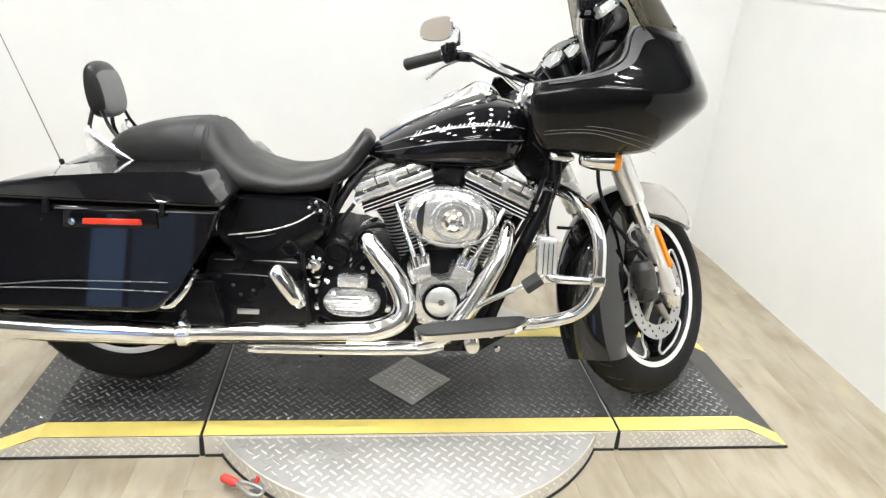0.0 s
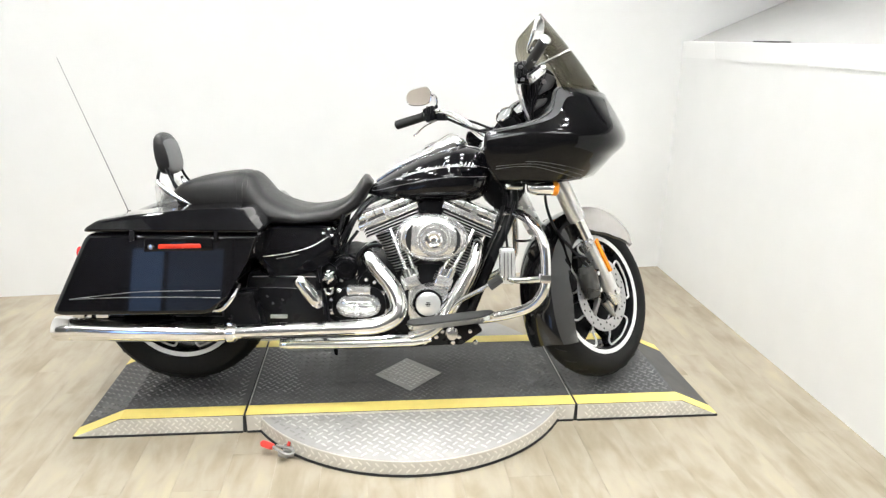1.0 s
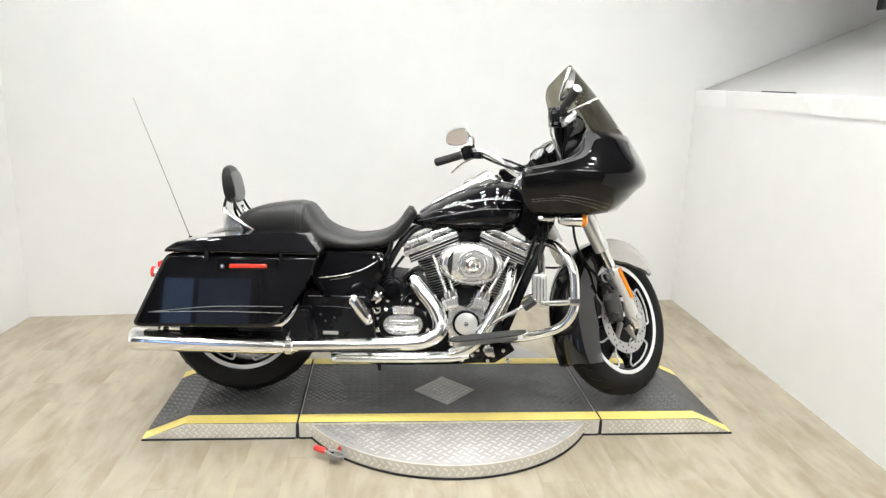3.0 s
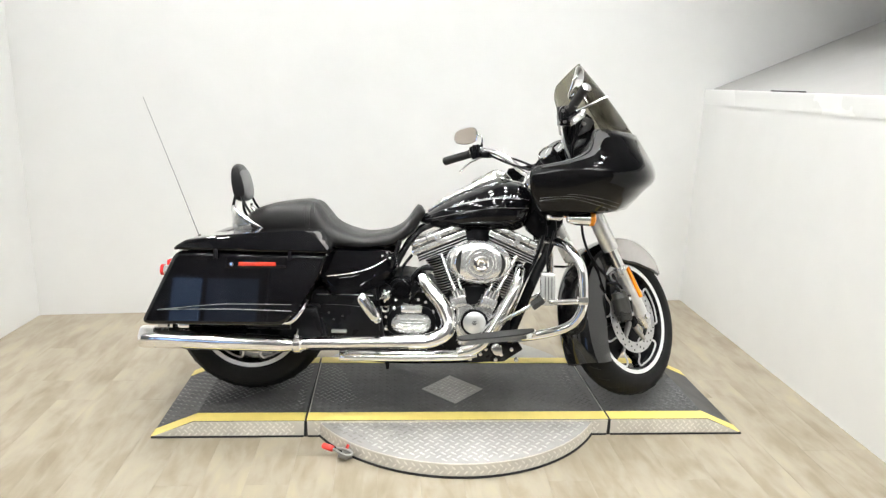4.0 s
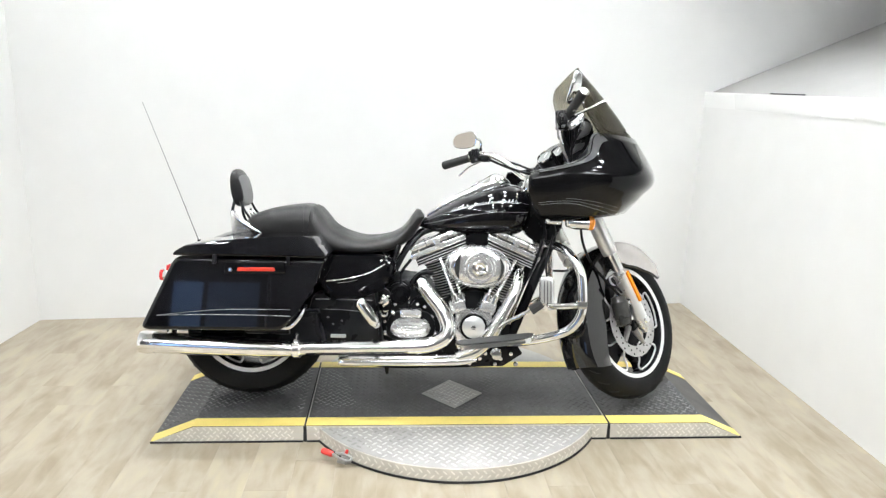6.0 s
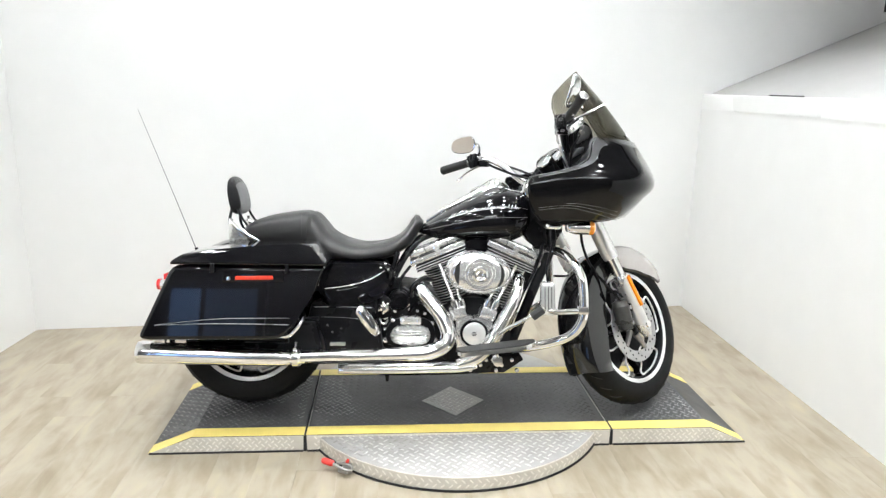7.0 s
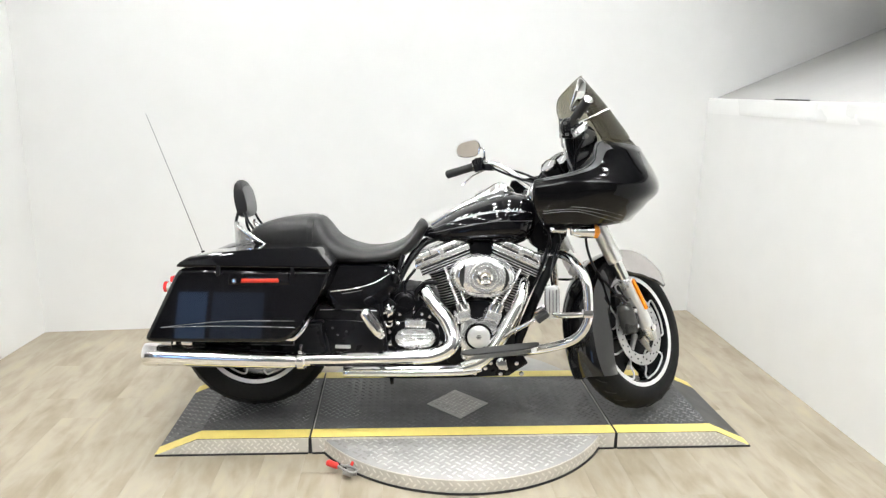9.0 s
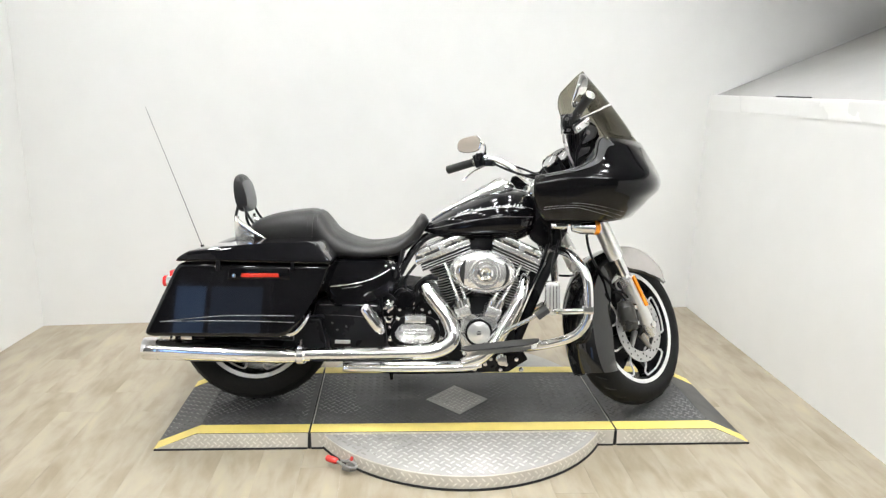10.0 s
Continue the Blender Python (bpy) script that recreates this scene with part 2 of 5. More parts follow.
def value(points, x):
    """Smooth value at x of a curve given by (x, value) points, without overshoot."""
    if x <= points[0][0]:
        return points[0][1]
    if x >= points[-1][0]:
        return points[-1][1]
    slopes = [(b[1] - a[1]) / (b[0] - a[0]) for a, b in zip(points, points[1:])]
    bends = [slopes[0]] + [0.0 if a * b <= 0 else 2 * a * b / (a + b) for a, b in zip(slopes, slopes[1:])] + [slopes[-1]]
    for k, ((x0, v0), (x1, v1)) in enumerate(zip(points, points[1:])):
        if x <= x1:
            h = x1 - x0
            t = (x - x0) / h
            return v0 * (1 + 2 * t) * (1 - t) ** 2 + bends[k] * h * t * (1 - t) ** 2 + v1 * t * t * (3 - 2 * t) + bends[k + 1] * h * t * t * (t - 1)


def tube(points, radius, n=14, steps=6, smooth=True, caps=True, flat=1.0):
    """A pipe along a path; radius may be a list (one for each given point)."""
    path = spline(points, steps) if smooth and len(points) > 2 else [Vector(p) for p in points]
    m = len(path)
    rings, side = [], None
    for i, p in enumerate(path):
        d = (path[min(i + 1, m - 1)] - path[max(i - 1, 0)]).normalized()
        if side is None:
            side = d.orthogonal().normalized()
        side = (side - d * side.dot(d)).normalized()
        up = d.cross(side)
        if isinstance(radius, (list, tuple)):
            f = i / (m - 1) * (len(radius) - 1)
            k = min(int(f), len(radius) - 2)
            r = radius[k] + (radius[k + 1] - radius[k]) * (f - k)
        else:
            r = radius
        rings.append([p + side * math.cos(a) * r + up * math.sin(a) * r * flat for a in (2 * math.pi * j / n for j in range(n))])
    return loft(rings, caps)


def lathe(profile, m=None, n=48, closed=False):
    """Turns (radius, height) points round the z axis, then places the result by m."""
    rings = [[Vector((r * math.cos(a), r * math.sin(a), z)) for r, z in profile] for a in (2 * math.pi * j / n for j in range(n))]
    bm = loft(rings, caps=False, closed=closed, loop=True)
    bmesh.ops.remove_doubles(bm, verts=bm.verts, dist=1e-5)
    if m is not None:
        bm.transform(m)
    return bm


def axis(p, d):
    """A pose at p whose z axis points along d."""
    return Matrix.Translation(p) @ Vector(d).to_track_quat("Z", "Y").to_matrix().to_4x4()


def slab(outline, w0, w1, bevel=0.0, segments=2):
    """A side-view outline of (s, h) points with thickness from w0 to w1, edges rounded."""
    b = bmesh.new()
    lo, hi = [b.verts.new((s, w0, h)) for s, h in outline], [b.verts.new((s, w1, h)) for s, h in outline]
    b.faces.new(lo[::-1])
    b.faces.new(hi)
    n = len(outline)
    for i in range(n):
        b.faces.new((lo[i], lo[(i + 1) % n], hi[(i + 1) % n], hi[i]))
    if bevel:
        bmesh.ops.bevel(b, geom=b.edges[:], offset=bevel, segments=segments, affect="EDGES", profile=0.5)
    return b


def smooth_outline(points, steps=4):
    P = [(a, b, 0) for a, b in points]
    closed = [P[-1]] + P + [P[0], P[1]]
    pts = spline(closed, steps)
    return [(p.x, p.y) for p in pts[steps:steps * (len(P) + 1)]]


def disc(p, d, r, thick, mat, name, parent, label="", n=32, dome=0.0, bevel=0.002):
    prof = [(0, thick + dome)]
    if dome:
        prof += [(r * 0.45, thick + dome * 0.82), (r * 0.75, thick + dome * 0.45)]
    prof += [(r - bevel, thick), (r, thick - bevel), (r, 0), (0, 0)]
    return part(name, lathe(prof, axis(p, d), n), mat, parent, label)


def structure(ob, label, category):
    return tagged(ob, label, category, kind="structure")


# ---- the room ----
BR, BL = (1.654, 1.757), (-2.264, 1.381)     # corners of the back wall on the floor
RF, LF = (1.614, -1.5), (-2.44, -1.5)         # where the side walls of the bay end, open to the shop
LEDGE, TOP = 1.373, 3.0


def wall_run(a, b, z0, z1, thick, name, mat, label):
    """A wall from a to b, thick outwards (to the left of a to b)."""
    a, b = Vector((*a, 0)), Vector((*b, 0))
    out = (b - a).normalized().cross(Vector((0, 0, 1))) * -thick
    bm = bmesh.new()
    vs = [bm.verts.new(p + Vector((0, 0, z))) for p in (a, b, b + out, a + out) for z in (z0, z1)]
    for q in ((0, 1, 3, 2), (2, 3, 5, 4), (4, 5, 7, 6), (6, 7, 1, 0), (0, 2, 4, 6), (1, 7, 5, 3)):
        bm.faces.new([vs[i] for i in q])
    return structure(part(name, bm, mat, None, smooth=False), label, "wall")


wall_run(BL, (BR[0] + 3.2, BR[1] + 0.307), -0.02, TOP, 0.12, "wall_back", WALL, "smooth white painted back wall behind the motorcycle")
wall_run(LF, BL, -0.02, TOP, 0.12, "wall_side_far", WALL, "smooth white painted side wall beside the rear wheel")
wall_run(BR, RF, -0.02, LEDGE - 0.09, 0.12, "wall_side_low", WALL, "white half-height side wall with a cap")
# a grey panel slopes up behind the ledge, added for the shaded wall there
slope = [(1.66, LEDGE - 0.02), (1.70, LEDGE), (4.6, LEDGE + 0.43 * 2.9), (4.6, LEDGE + 0.43 * 2.9 - 0.1)]
structure(part("wall_side_high", loft([[Vector((x + (0.0 if y > 0 else -0.03), y, z)) for x, z in slope] for y in (BR[1] + 0.004, -1.5)]), WALL_SHADE, None, smooth=False), "grey sloping panel added for the shaded wall behind the ledge", "wall")
SHOP = material("grey shop wall paint", (0.23, 0.227, 0.222), 0.7, scale=5, vary=0.1)
SHOP_CEILING = material("grey painted ceiling", (0.50, 0.49, 0.48), 0.8, scale=6, vary=0.15)
wall_run((7.0, -4.5), (-7.0, -4.5), -0.02, TOP, 0.12, "wall_shop_rear", SHOP, "grey painted shop wall far from the bay")
wall_run((-7.0, -4.5), (-7.0, 2.4), -0.02, TOP, 0.12, "wall_shop_side", SHOP, "grey painted shop side wall")
wall_run((7.0, 2.4), (7.0, -4.5), -0.02, TOP, 0.12, "wall_shop_end", SHOP, "grey painted shop end wall")
wall_run((-7.0, 2.4), (7.0, 2.4), -0.02, TOP, 0.12, "wall_shop_back", SHOP, "grey painted wall behind the bay")
d = (Vector((*RF, 0)) - Vector((*BR, 0))).normalized()
side = d.cross(Vector((0, 0, 1))) * -1
prof = [(-0.003, LEDGE - 0.09), (-0.003, LEDGE - 0.086), (-0.003, LEDGE - 0.006), (-0.001, LEDGE), (0.06, LEDGE), (0.06, LEDGE - 0.09)]
structure(part("trim", loft([[Vector((*BR, 0)) + side * o + Vector((0, 0, z)) for o, z in prof], [Vector((*RF, 0)) + side * o + Vector((0, 0, z)) for o, z in prof]]), TRIM, None, smooth=False), "white cap trim along the half-height wall", "ledge")
structure(part("ceiling", box(-7.2, 7.2, -4.7, 2.6, TOP, TOP + 0.1), SHOP_CEILING, None, smooth=False), "grey painted ceiling over bay and shop", "ceiling")
SHOP_FLOOR = material("dark shop floor", (0.07, 0.068, 0.064), 0.5, scale=7, vary=0.2)
structure(part("floor_shop", box(-7.2, 7.2, -4.7, -2.4, -0.06, -0.005), SHOP_FLOOR, None, smooth=False), "dark shop floor beyond the bay", "floor")
floor = structure(part("floor", box(-7.2, 7.2, -2.4, 2.6, -0.06, -0.005), PLANK, None, smooth=False), "pale mottled oak plank floor with faint joints", "floor")

# ---- the ramp platform and its turntable ----
PH, PD = 0.067, 0.62          # height of the deck, its depth
SEAM_L, SEAM_R = -0.604, 0.609


def treads(x0, x1, y0, y1, z, pitch=0.0233, inside=None, rise=0.0022):
    """Raised bars of checker plate, each pointing at the flank of the next."""
    vs, fs = [], []
    q = pitch / math.sqrt(2)
    k0 = pitch / 0.0233
    bar = [(u * k0, v * k0, h) for u, v, h in ((-0.0125, 0, 0), (-0.0065, -0.0034, 0), (0.0065, -0.0034, 0), (0.0125, 0, 0), (0.0065, 0.0034, 0), (-0.0065, 0.0034, 0), (-0.0065, 0, rise), (0.0065, 0, rise))]
    nx, ny = max(int((x1 - x0) / q), 1), max(int((y1 - y0) / (2 * q)), 1)
    for i in range(nx):
        for j in range(ny):
            x, y = x0 + (i + 0.5) * q, y0 + (j + (0.25 if i % 2 else 0.75)) * (y1 - y0) / ny
            if inside and not inside(x, y):
                continue
            a = radians(45 if i % 2 else -45)
            c, s = math.cos(a), math.sin(a)
            k = len(vs)
            for u, v, h in bar:
                vs.append((x + u * c - v * s, y + u * s + v * c, (z(x) if callable(z) else z) + h))
            fs += [(k, k + 1, k + 6), (k + 1, k + 2, k + 7, k + 6), (k + 2, k + 3, k + 7), (k + 3, k + 4, k + 7), (k + 4, k + 5, k + 6, k + 7), (k + 5, k, k + 6)]
    return vs, fs


def raw(name, vs, fs, mat, parent, label="", kind=""):
    me = bpy.data.meshes.new(name)
    me.from_pydata(vs, [], fs)
    me.materials.append(mat)
    ob = new(name, me)
    ob.parent = parent
    if label or kind:
        tagged(ob, label, kind=kind)
    return ob


def deck_section(x0, x1, ramp, label):
    """One section of the platform; ramp: -1 or 1 for a sloping end, 0 for the flat middle."""
    top = new("ramp_section" if ramp else "platform_section")
    tagged(top, label, "platform", "sections of the motorcycle platform")
    flat0, flat1 = (x0 + 0.165 if ramp < 0 else x0), (x1 - 0.15 if ramp > 0 else x1)
    bm = bmesh.new()
    pts = [(x0, 0.0), (flat0, PH), (flat1, PH), (x1, 0.0)]
    lo, hi = [bm.verts.new((x, 0.0, z)) for x, z in pts], [bm.verts.new((x, PD, z)) for x, z in pts]
    bm.faces.new(lo)
    bm.faces.new(hi[::-1])
    for i in range(4):
        bm.faces.new((lo[i], hi[i], hi[(i + 1) % 4], lo[(i + 1) % 4]))
    part("deck", bm, PLATE_BLACK, top, "black painted checker plate", smooth=False)
    z = lambda x: PH * min(1, (x - x0) / 0.165 if ramp < 0 else 1, (x1 - x) / 0.15 if ramp > 0 else 1)
    vs, fs = treads(x0 + 0.01, x1 - 0.01, 0.072, PD - 0.072, z, inside=(lambda x, y: abs(x + 0.005) / 0.14 + abs(y - 0.275) / 0.147 > 1) if not ramp else (lambda x, y: x < flat1 - 0.01 or ramp < 0))
    raw("tread_pattern", vs, fs, PLATE_TREAD, top, "raised tread marks", "stuff")
    # front and back faces of bare plate
    for y, n in ((-0.003, "front_face"), (PD, "back_face")):
        f = bmesh.new()
        out = [(x0 + 0.004, 0.003), (flat0 + 0.002, PH - 0.002), (flat1 - 0.002, PH - 0.002), (x1 - 0.004, 0.003)]
        a, b = [f.verts.new((x, y, zz)) for x, zz in out], [f.verts.new((x, y + 0.003, zz)) for x, zz in out]
        f.faces.new(a)
        f.faces.new(b[::-1])
        for i in range(4):
            f.faces.new((a[i], b[i], b[(i + 1) % 4], a[(i + 1) % 4]))
        part(n, f, LIT_STEEL, top, "bare checker plate skirt", smooth=False)
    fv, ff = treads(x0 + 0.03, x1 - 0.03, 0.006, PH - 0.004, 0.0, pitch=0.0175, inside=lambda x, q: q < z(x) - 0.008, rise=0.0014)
    raw("skirt_tread", [(x, -0.003 - zz, y) for x, y, zz in fv], [q[::-1] for q in ff], LIT_TREAD, top, "raised tread marks", "stuff")
    # yellow tape along both long edges
    for y0, y1 in ((0.0, 0.064), (PD - 0.064, PD)):
        rows = [(x0, 0.0), (flat0, PH), (flat1, PH), (x1, 0.0)]
        if not ramp:
            rows = rows[1:3]
        elif ramp < 0:
            rows = rows[:3]
        else:
            rows = rows[1:]
        part("yellow_tape", loft([[Vector((x, y0, zz + 0.0006)), Vector((x, y1, zz + 0.0006)), Vector((x, y1, zz + 0.002)), Vector((x, y0, zz + 0.002))] for x, zz in rows]), YELLOW, top, "yellow safety tape", smooth=False)
    # black strip for the shadow gap where it meets the floor
    part("foot_seal", box(x0 + 0.004, x1 - 0.004, -0.008, 0.0, 0.0, 0.006), BLACK_GAP, top, "black strip standing in for the shadow gap", smooth=False)
    return top


deck_section(-1.197, SEAM_L - 0.004, -1, "black checker-plate ramp section with yellow tape and steel skirt")
middle = deck_section(SEAM_L + 0.004, SEAM_R - 0.004, 0, "flat black checker-plate middle section with a bare diamond plate")
deck_section(SEAM_R + 0.004, 1.172, 1, "black checker-plate ramp section with yellow tape and steel skirt")
for x in (SEAM_L, SEAM_R):
    part("seam_lip", box(x - 0.0035, x + 0.0035, -0.004, PD, 0.0, PH - 0.004), BLACK_GAP, middle, "black gap between sections", smooth=False)
    part("seam_edge", box(x + (-0.008 if x > 0 else 0.004), x + (-0.004 if x > 0 else 0.008), 0.064, PD - 0.064, PH, PH + 0.003), PLATE_STEEL, middle, "worn bright edge", smooth=False)
dia = bmesh.new()
cx, cy, rx, ry = -0.005, 0.274, 0.133, 0.138
lo = [dia.verts.new((cx + a * rx, cy + b * ry, PH + 0.0005)) for a, b in ((1, 0), (0, 1), (-1, 0), (0, -1))]
hi = [dia.verts.new((v.co.x, v.co.y, PH + 0.003)) for v in lo]
dia.faces.new(lo[::-1])
dia.faces.new(hi)
for i in range(4):
    dia.faces.new((lo[i], lo[(i + 1) % 4], hi[(i + 1) % 4], hi[i]))
diamond = part("diamond_plate", dia, PLATE_STEEL, middle, "bare steel diamond of checker plate", smooth=False)
vs, fs = treads(cx - 0.13, cx + 0.13, cy - 0.13, cy + 0.13, PH + 0.003, 0.022, lambda x, y: abs(x - cx) / rx + abs(y - cy) / ry < 0.88)
raw("diamond_tread", vs, fs, TREAD_STEEL, diamond, "raised tread marks", "stuff")

turntable = new("turntable")
tagged(turntable, "round bare checker-plate turntable under the platform", "turntable")
TC, TR, TH = Vector((-0.005, 0.335, 0)), 0.64, 0.058
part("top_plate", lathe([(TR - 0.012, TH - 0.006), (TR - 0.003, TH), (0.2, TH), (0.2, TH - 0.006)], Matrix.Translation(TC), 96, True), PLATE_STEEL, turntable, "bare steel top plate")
part("rim_band", lathe([(TR - 0.012, 0.006), (TR, 0.007), (TR, TH - 0.003), (TR - 0.0028, TH - 0.0005), (TR - 0.012, TH - 0.008)], Matrix.Translation(TC), 96, True), LIT_STEEL, turntable, "steel rim band with front light put into its colour")
vs, fs = treads(-0.55, 0.55, -0.31, -0.006, TH, 0.027, lambda x, y: (x - TC.x) ** 2 + (y - TC.y) ** 2 < (TR - 0.02) ** 2, 0.0018)
raw("turntable_tread", vs, fs, TREAD_STEEL, turntable, "raised tread marks", "stuff")
bv, bf = treads(-0.95, 0.95, 0.012, TH - 0.008, 0.0, 0.0205, None, 0.0012)
raw("band_tread", [(TC.x + (TR + zz) * math.sin(u / TR), TC.y - (TR + zz) * math.cos(u / TR), h) for u, h, zz in bv], [q[::-1] for q in bf], LIT_TREAD, turntable, "raised tread marks", "stuff")
part("base_ring", lathe([(TR - 0.01, 0.0), (TR + 0.004, 0.0), (TR + 0.004, 0.008), (TR - 0.01, 0.008)], Matrix.Translation(TC), 96, True), BLACK_GAP, turntable, "black base ring")

# the locking pin on the turntable's rim
latch = new("locking_pin")
tagged(latch, "steel spring locking pin with a red plastic grip", "latch")
ZINC = material("zinc-plated steel", (0.34, 0.335, 0.32), 0.36, metal=0.6, scale=60, vary=0.25)
part("bracket", box(-0.452, -0.415, -0.172, -0.132, 0.0, 0.030, 0.004), ZINC, latch, "dull steel bracket")
part("lever", tube([(-0.488, -0.150, 0.033), (-0.466, -0.178, 0.036), (-0.440, -0.200, 0.034), (-0.418, -0.196, 0.030), (-0.416, -0.178, 0.032), (-0.440, -0.164, 0.036), (-0.474, -0.150, 0.035)], 0.0052, 10, 5), ZINC, latch, "bent steel lever loop")
part("spring", tube([(-0.462, -0.176, 0.020), (-0.432, -0.192, 0.020)], 0.0085, smooth=False), ZINC, latch)
part("pin_tip", tube([(-0.436, -0.150, 0.030), (-0.430, -0.142, 0.044)], 0.006, 10, smooth=False), RED, latch, "small red tip")
part("grip", tube([(-0.484, -0.153, 0.032), (-0.492, -0.149, 0.033), (-0.519, -0.135, 0.035), (-0.524, -0.132, 0.035)], [0.009, 0.012, 0.012, 0.009]), RED, latch, "red plastic grip")

# ---- the motorcycle ----
# local axes: x forward from the rear tyre's contact, y to its left, z up; it leans on its side stand
bike = new("motorcycle")
tagged(bike, "gloss black touring motorcycle with chrome engine, parked on the platform", "motorcycle")
bike.matrix_basis = Matrix.Translation((-0.85, 0.34, PH + 0.002)) @ pose(0, 0, 0, 0, 0, -3.2) @ pose(0, 0, 0, -7.5, 0, 0)
FLIP = Matrix.Diagonal((1, -1, 1, 1))
AXLE, RAKE, LOCK = Vector((1.575, 0, 0.32)), radians(28), radians(42)
STEER_AXIS = Vector((-math.sin(RAKE), 0, math.cos(RAKE)))
STEER = Matrix.Translation(AXLE) @ Matrix.Rotation(LOCK, 4, STEER_AXIS) @ Matrix.Translation(-AXLE)


def both(name, make, mat, parent, label="", flip=FLIP):
    """A part and its mirror image on the other side."""
    a = part(name, make(), mat, parent, label)
    b = make()
    b.transform(flip)
    return a, part(name, b, mat, parent, label)


def body_rings(stations, top, low, half, power=2.5, n=28, belt=0.45):
    """Rings across a long body: top, low and half are curves over s; belt is the height of the widest line."""
    rings = []
    for s in stations:
        t, l, w = value(top, s), value(low, s), value(half, s)
        mid = l + (t - l) * belt
        ring = []
        for j in range(n):
            a = 2 * math.pi * j / n
            c, q = math.cos(a), math.sin(a)
            y = w * math.copysign(abs(c) ** (2 / power), c)
            z = math.copysign(abs(q) ** (2 / power), q)
            ring.append(Vector((s, y, mid + z * ((t - mid) if z > 0 else (mid - l)))))
        rings.append(ring)
    return rings


def on_body(s, a, top, low, half, power=2.5, belt=0.45, out=0.0012):
    """A point on the right side of such a body, a degrees above its widest line."""
    t, l, w = value(top, s), value(low, s), value(half, s)
    mid = l + (t - l) * belt
    c, q = math.cos(radians(a)), math.sin(radians(a))
    y = -(w + out) * abs(c) ** (2 / power)
    z = math.copysign(abs(q) ** (2 / power), q)
    return Vector((s, y, mid + z * ((t - mid) if z > 0 else (mid - l))))


def span(a, b, n):
    return [a + (b - a) * i / (n - 1) for i in range(n)]


# wheels
def wheel(name, centre, radius, half, rim_r, m, label):
    turn = m @ Matrix.Translation(centre) @ Matrix.Rotation(radians(90), 4, "X")
    hub = part(name, lathe([(0.0, half * 0.62), (0.028, half * 0.62), (0.036, half * 0.5), (0.036, -half * 0.5), (0.028, -half * 0.62), (0.0, -half * 0.62)], turn, 32), SATIN, bike, label)
    prof = [(rim_r + 0.004, half * 0.72), (rim_r + 0.016, half * 0.9), (radius - 0.065, half), (radius - 0.035, half * 0.94), (radius - 0.012, half * 0.66), (radius - 0.002, half * 0.3), (radius, 0)]
    prof = prof + [(r, -z) for r, z in prof[-2::-1]] + [(rim_r, -half * 0.6), (rim_r, half * 0.6)]
    part("tyre", lathe(prof, turn, 72, True), RUBBER, hub, "black road tyre")
    grooves = bmesh.new()
    for k in range(30):
        for sgn in (1, -1):
            a = 2 * math.pi * (k + (0.5 if sgn < 0 else 0)) / 30
            g = tube([((radius - 0.0005 - 0.010 * f * f) * math.cos(a + 0.10 * f), (radius - 0.0005 - 0.010 * f * f) * math.sin(a + 0.10 * f), sgn * half * (0.15 + 0.5 * f)) for f in (0, 0.35, 0.7, 1)], 0.0022, 5, 2)
            join(grooves, g)
    grooves.transform(turn)
    tagged(part("tread_grooves", grooves, BLACK_GAP, hub, "curved tread grooves"), kind="stuff")
    rim = [(rim_r + 0.012, half * 0.74), (rim_r + 0.008, half * 0.8), (rim_r - 0.006, half * 0.74), (rim_r - 0.014, half * 0.55), (rim_r - 0.016, 0), (rim_r - 0.014, -half * 0.55), (rim_r - 0.006, -half * 0.74), (rim_r + 0.008, -half * 0.8), (rim_r + 0.012, -half * 0.74)]
    part("rim", lathe(rim, turn, 72), SATIN, hub, "black cast rim")
    for sgn in (1, -1):
        part("rim_lip", lathe([(rim_r + 0.0125, sgn * half * 0.76), (rim_r + 0.0105, sgn * half * 0.83), (rim_r + 0.001, sgn * half * 0.82), (rim_r - 0.006, sgn * half * 0.78)], turn, 72), FIN_EDGE, hub, "bright machined rim lip")
    def polar(r, deg, z):
        return Vector((r * math.cos(radians(deg)), r * math.sin(radians(deg)), z))

    # five broad cast spokes; each opening between them is framed by a bright machined edge
    gap = [(rim_r - 0.016, -21), (rim_r - 0.015, 0), (rim_r - 0.016, 21), (rim_r - 0.040, 24), (rim_r - 0.066, 17), (rim_r - 0.098, 14), (rim_r - 0.118, 2), (rim_r - 0.105, -12), (rim_r - 0.060, -18), (rim_r - 0.035, -24)]
    for k in range(5):
        c = 17 + 72 * k
        left = [polar(r, c + d, 0) for r, d in (gap[2], gap[3], gap[4], gap[5], gap[6])]
        right = [polar(r, c + 72 + d, 0) for r, d in (gap[6], gap[7], gap[8], gap[9], gap[0])]
        outline = left + [polar(0.03, c + 20, 0), polar(0.03, c + 52, 0)] + right + [polar(rim_r - 0.008, c + 72 - 21, 0), polar(rim_r - 0.008, c + 36, 0), polar(rim_r - 0.008, c + 21, 0)]
        b = slab([(p.x, p.y) for p in outline], -half * 0.52, half * 0.05, 0.003, 1)
        b.transform(turn @ Matrix.Rotation(radians(90), 4, "X"))
        part("spoke", b, SATIN, hub, "broad black cast spoke")
        loop = [polar(r, c + d, half * 0.53) for r, d in gap]
        e = tube(spline(loop + loop[:1], 4), 0.0042, 8, smooth=False)
        e.transform(turn)
        part("spoke_edge", e, FIN_EDGE, hub, "bright machined spoke edge")
    return hub, turn


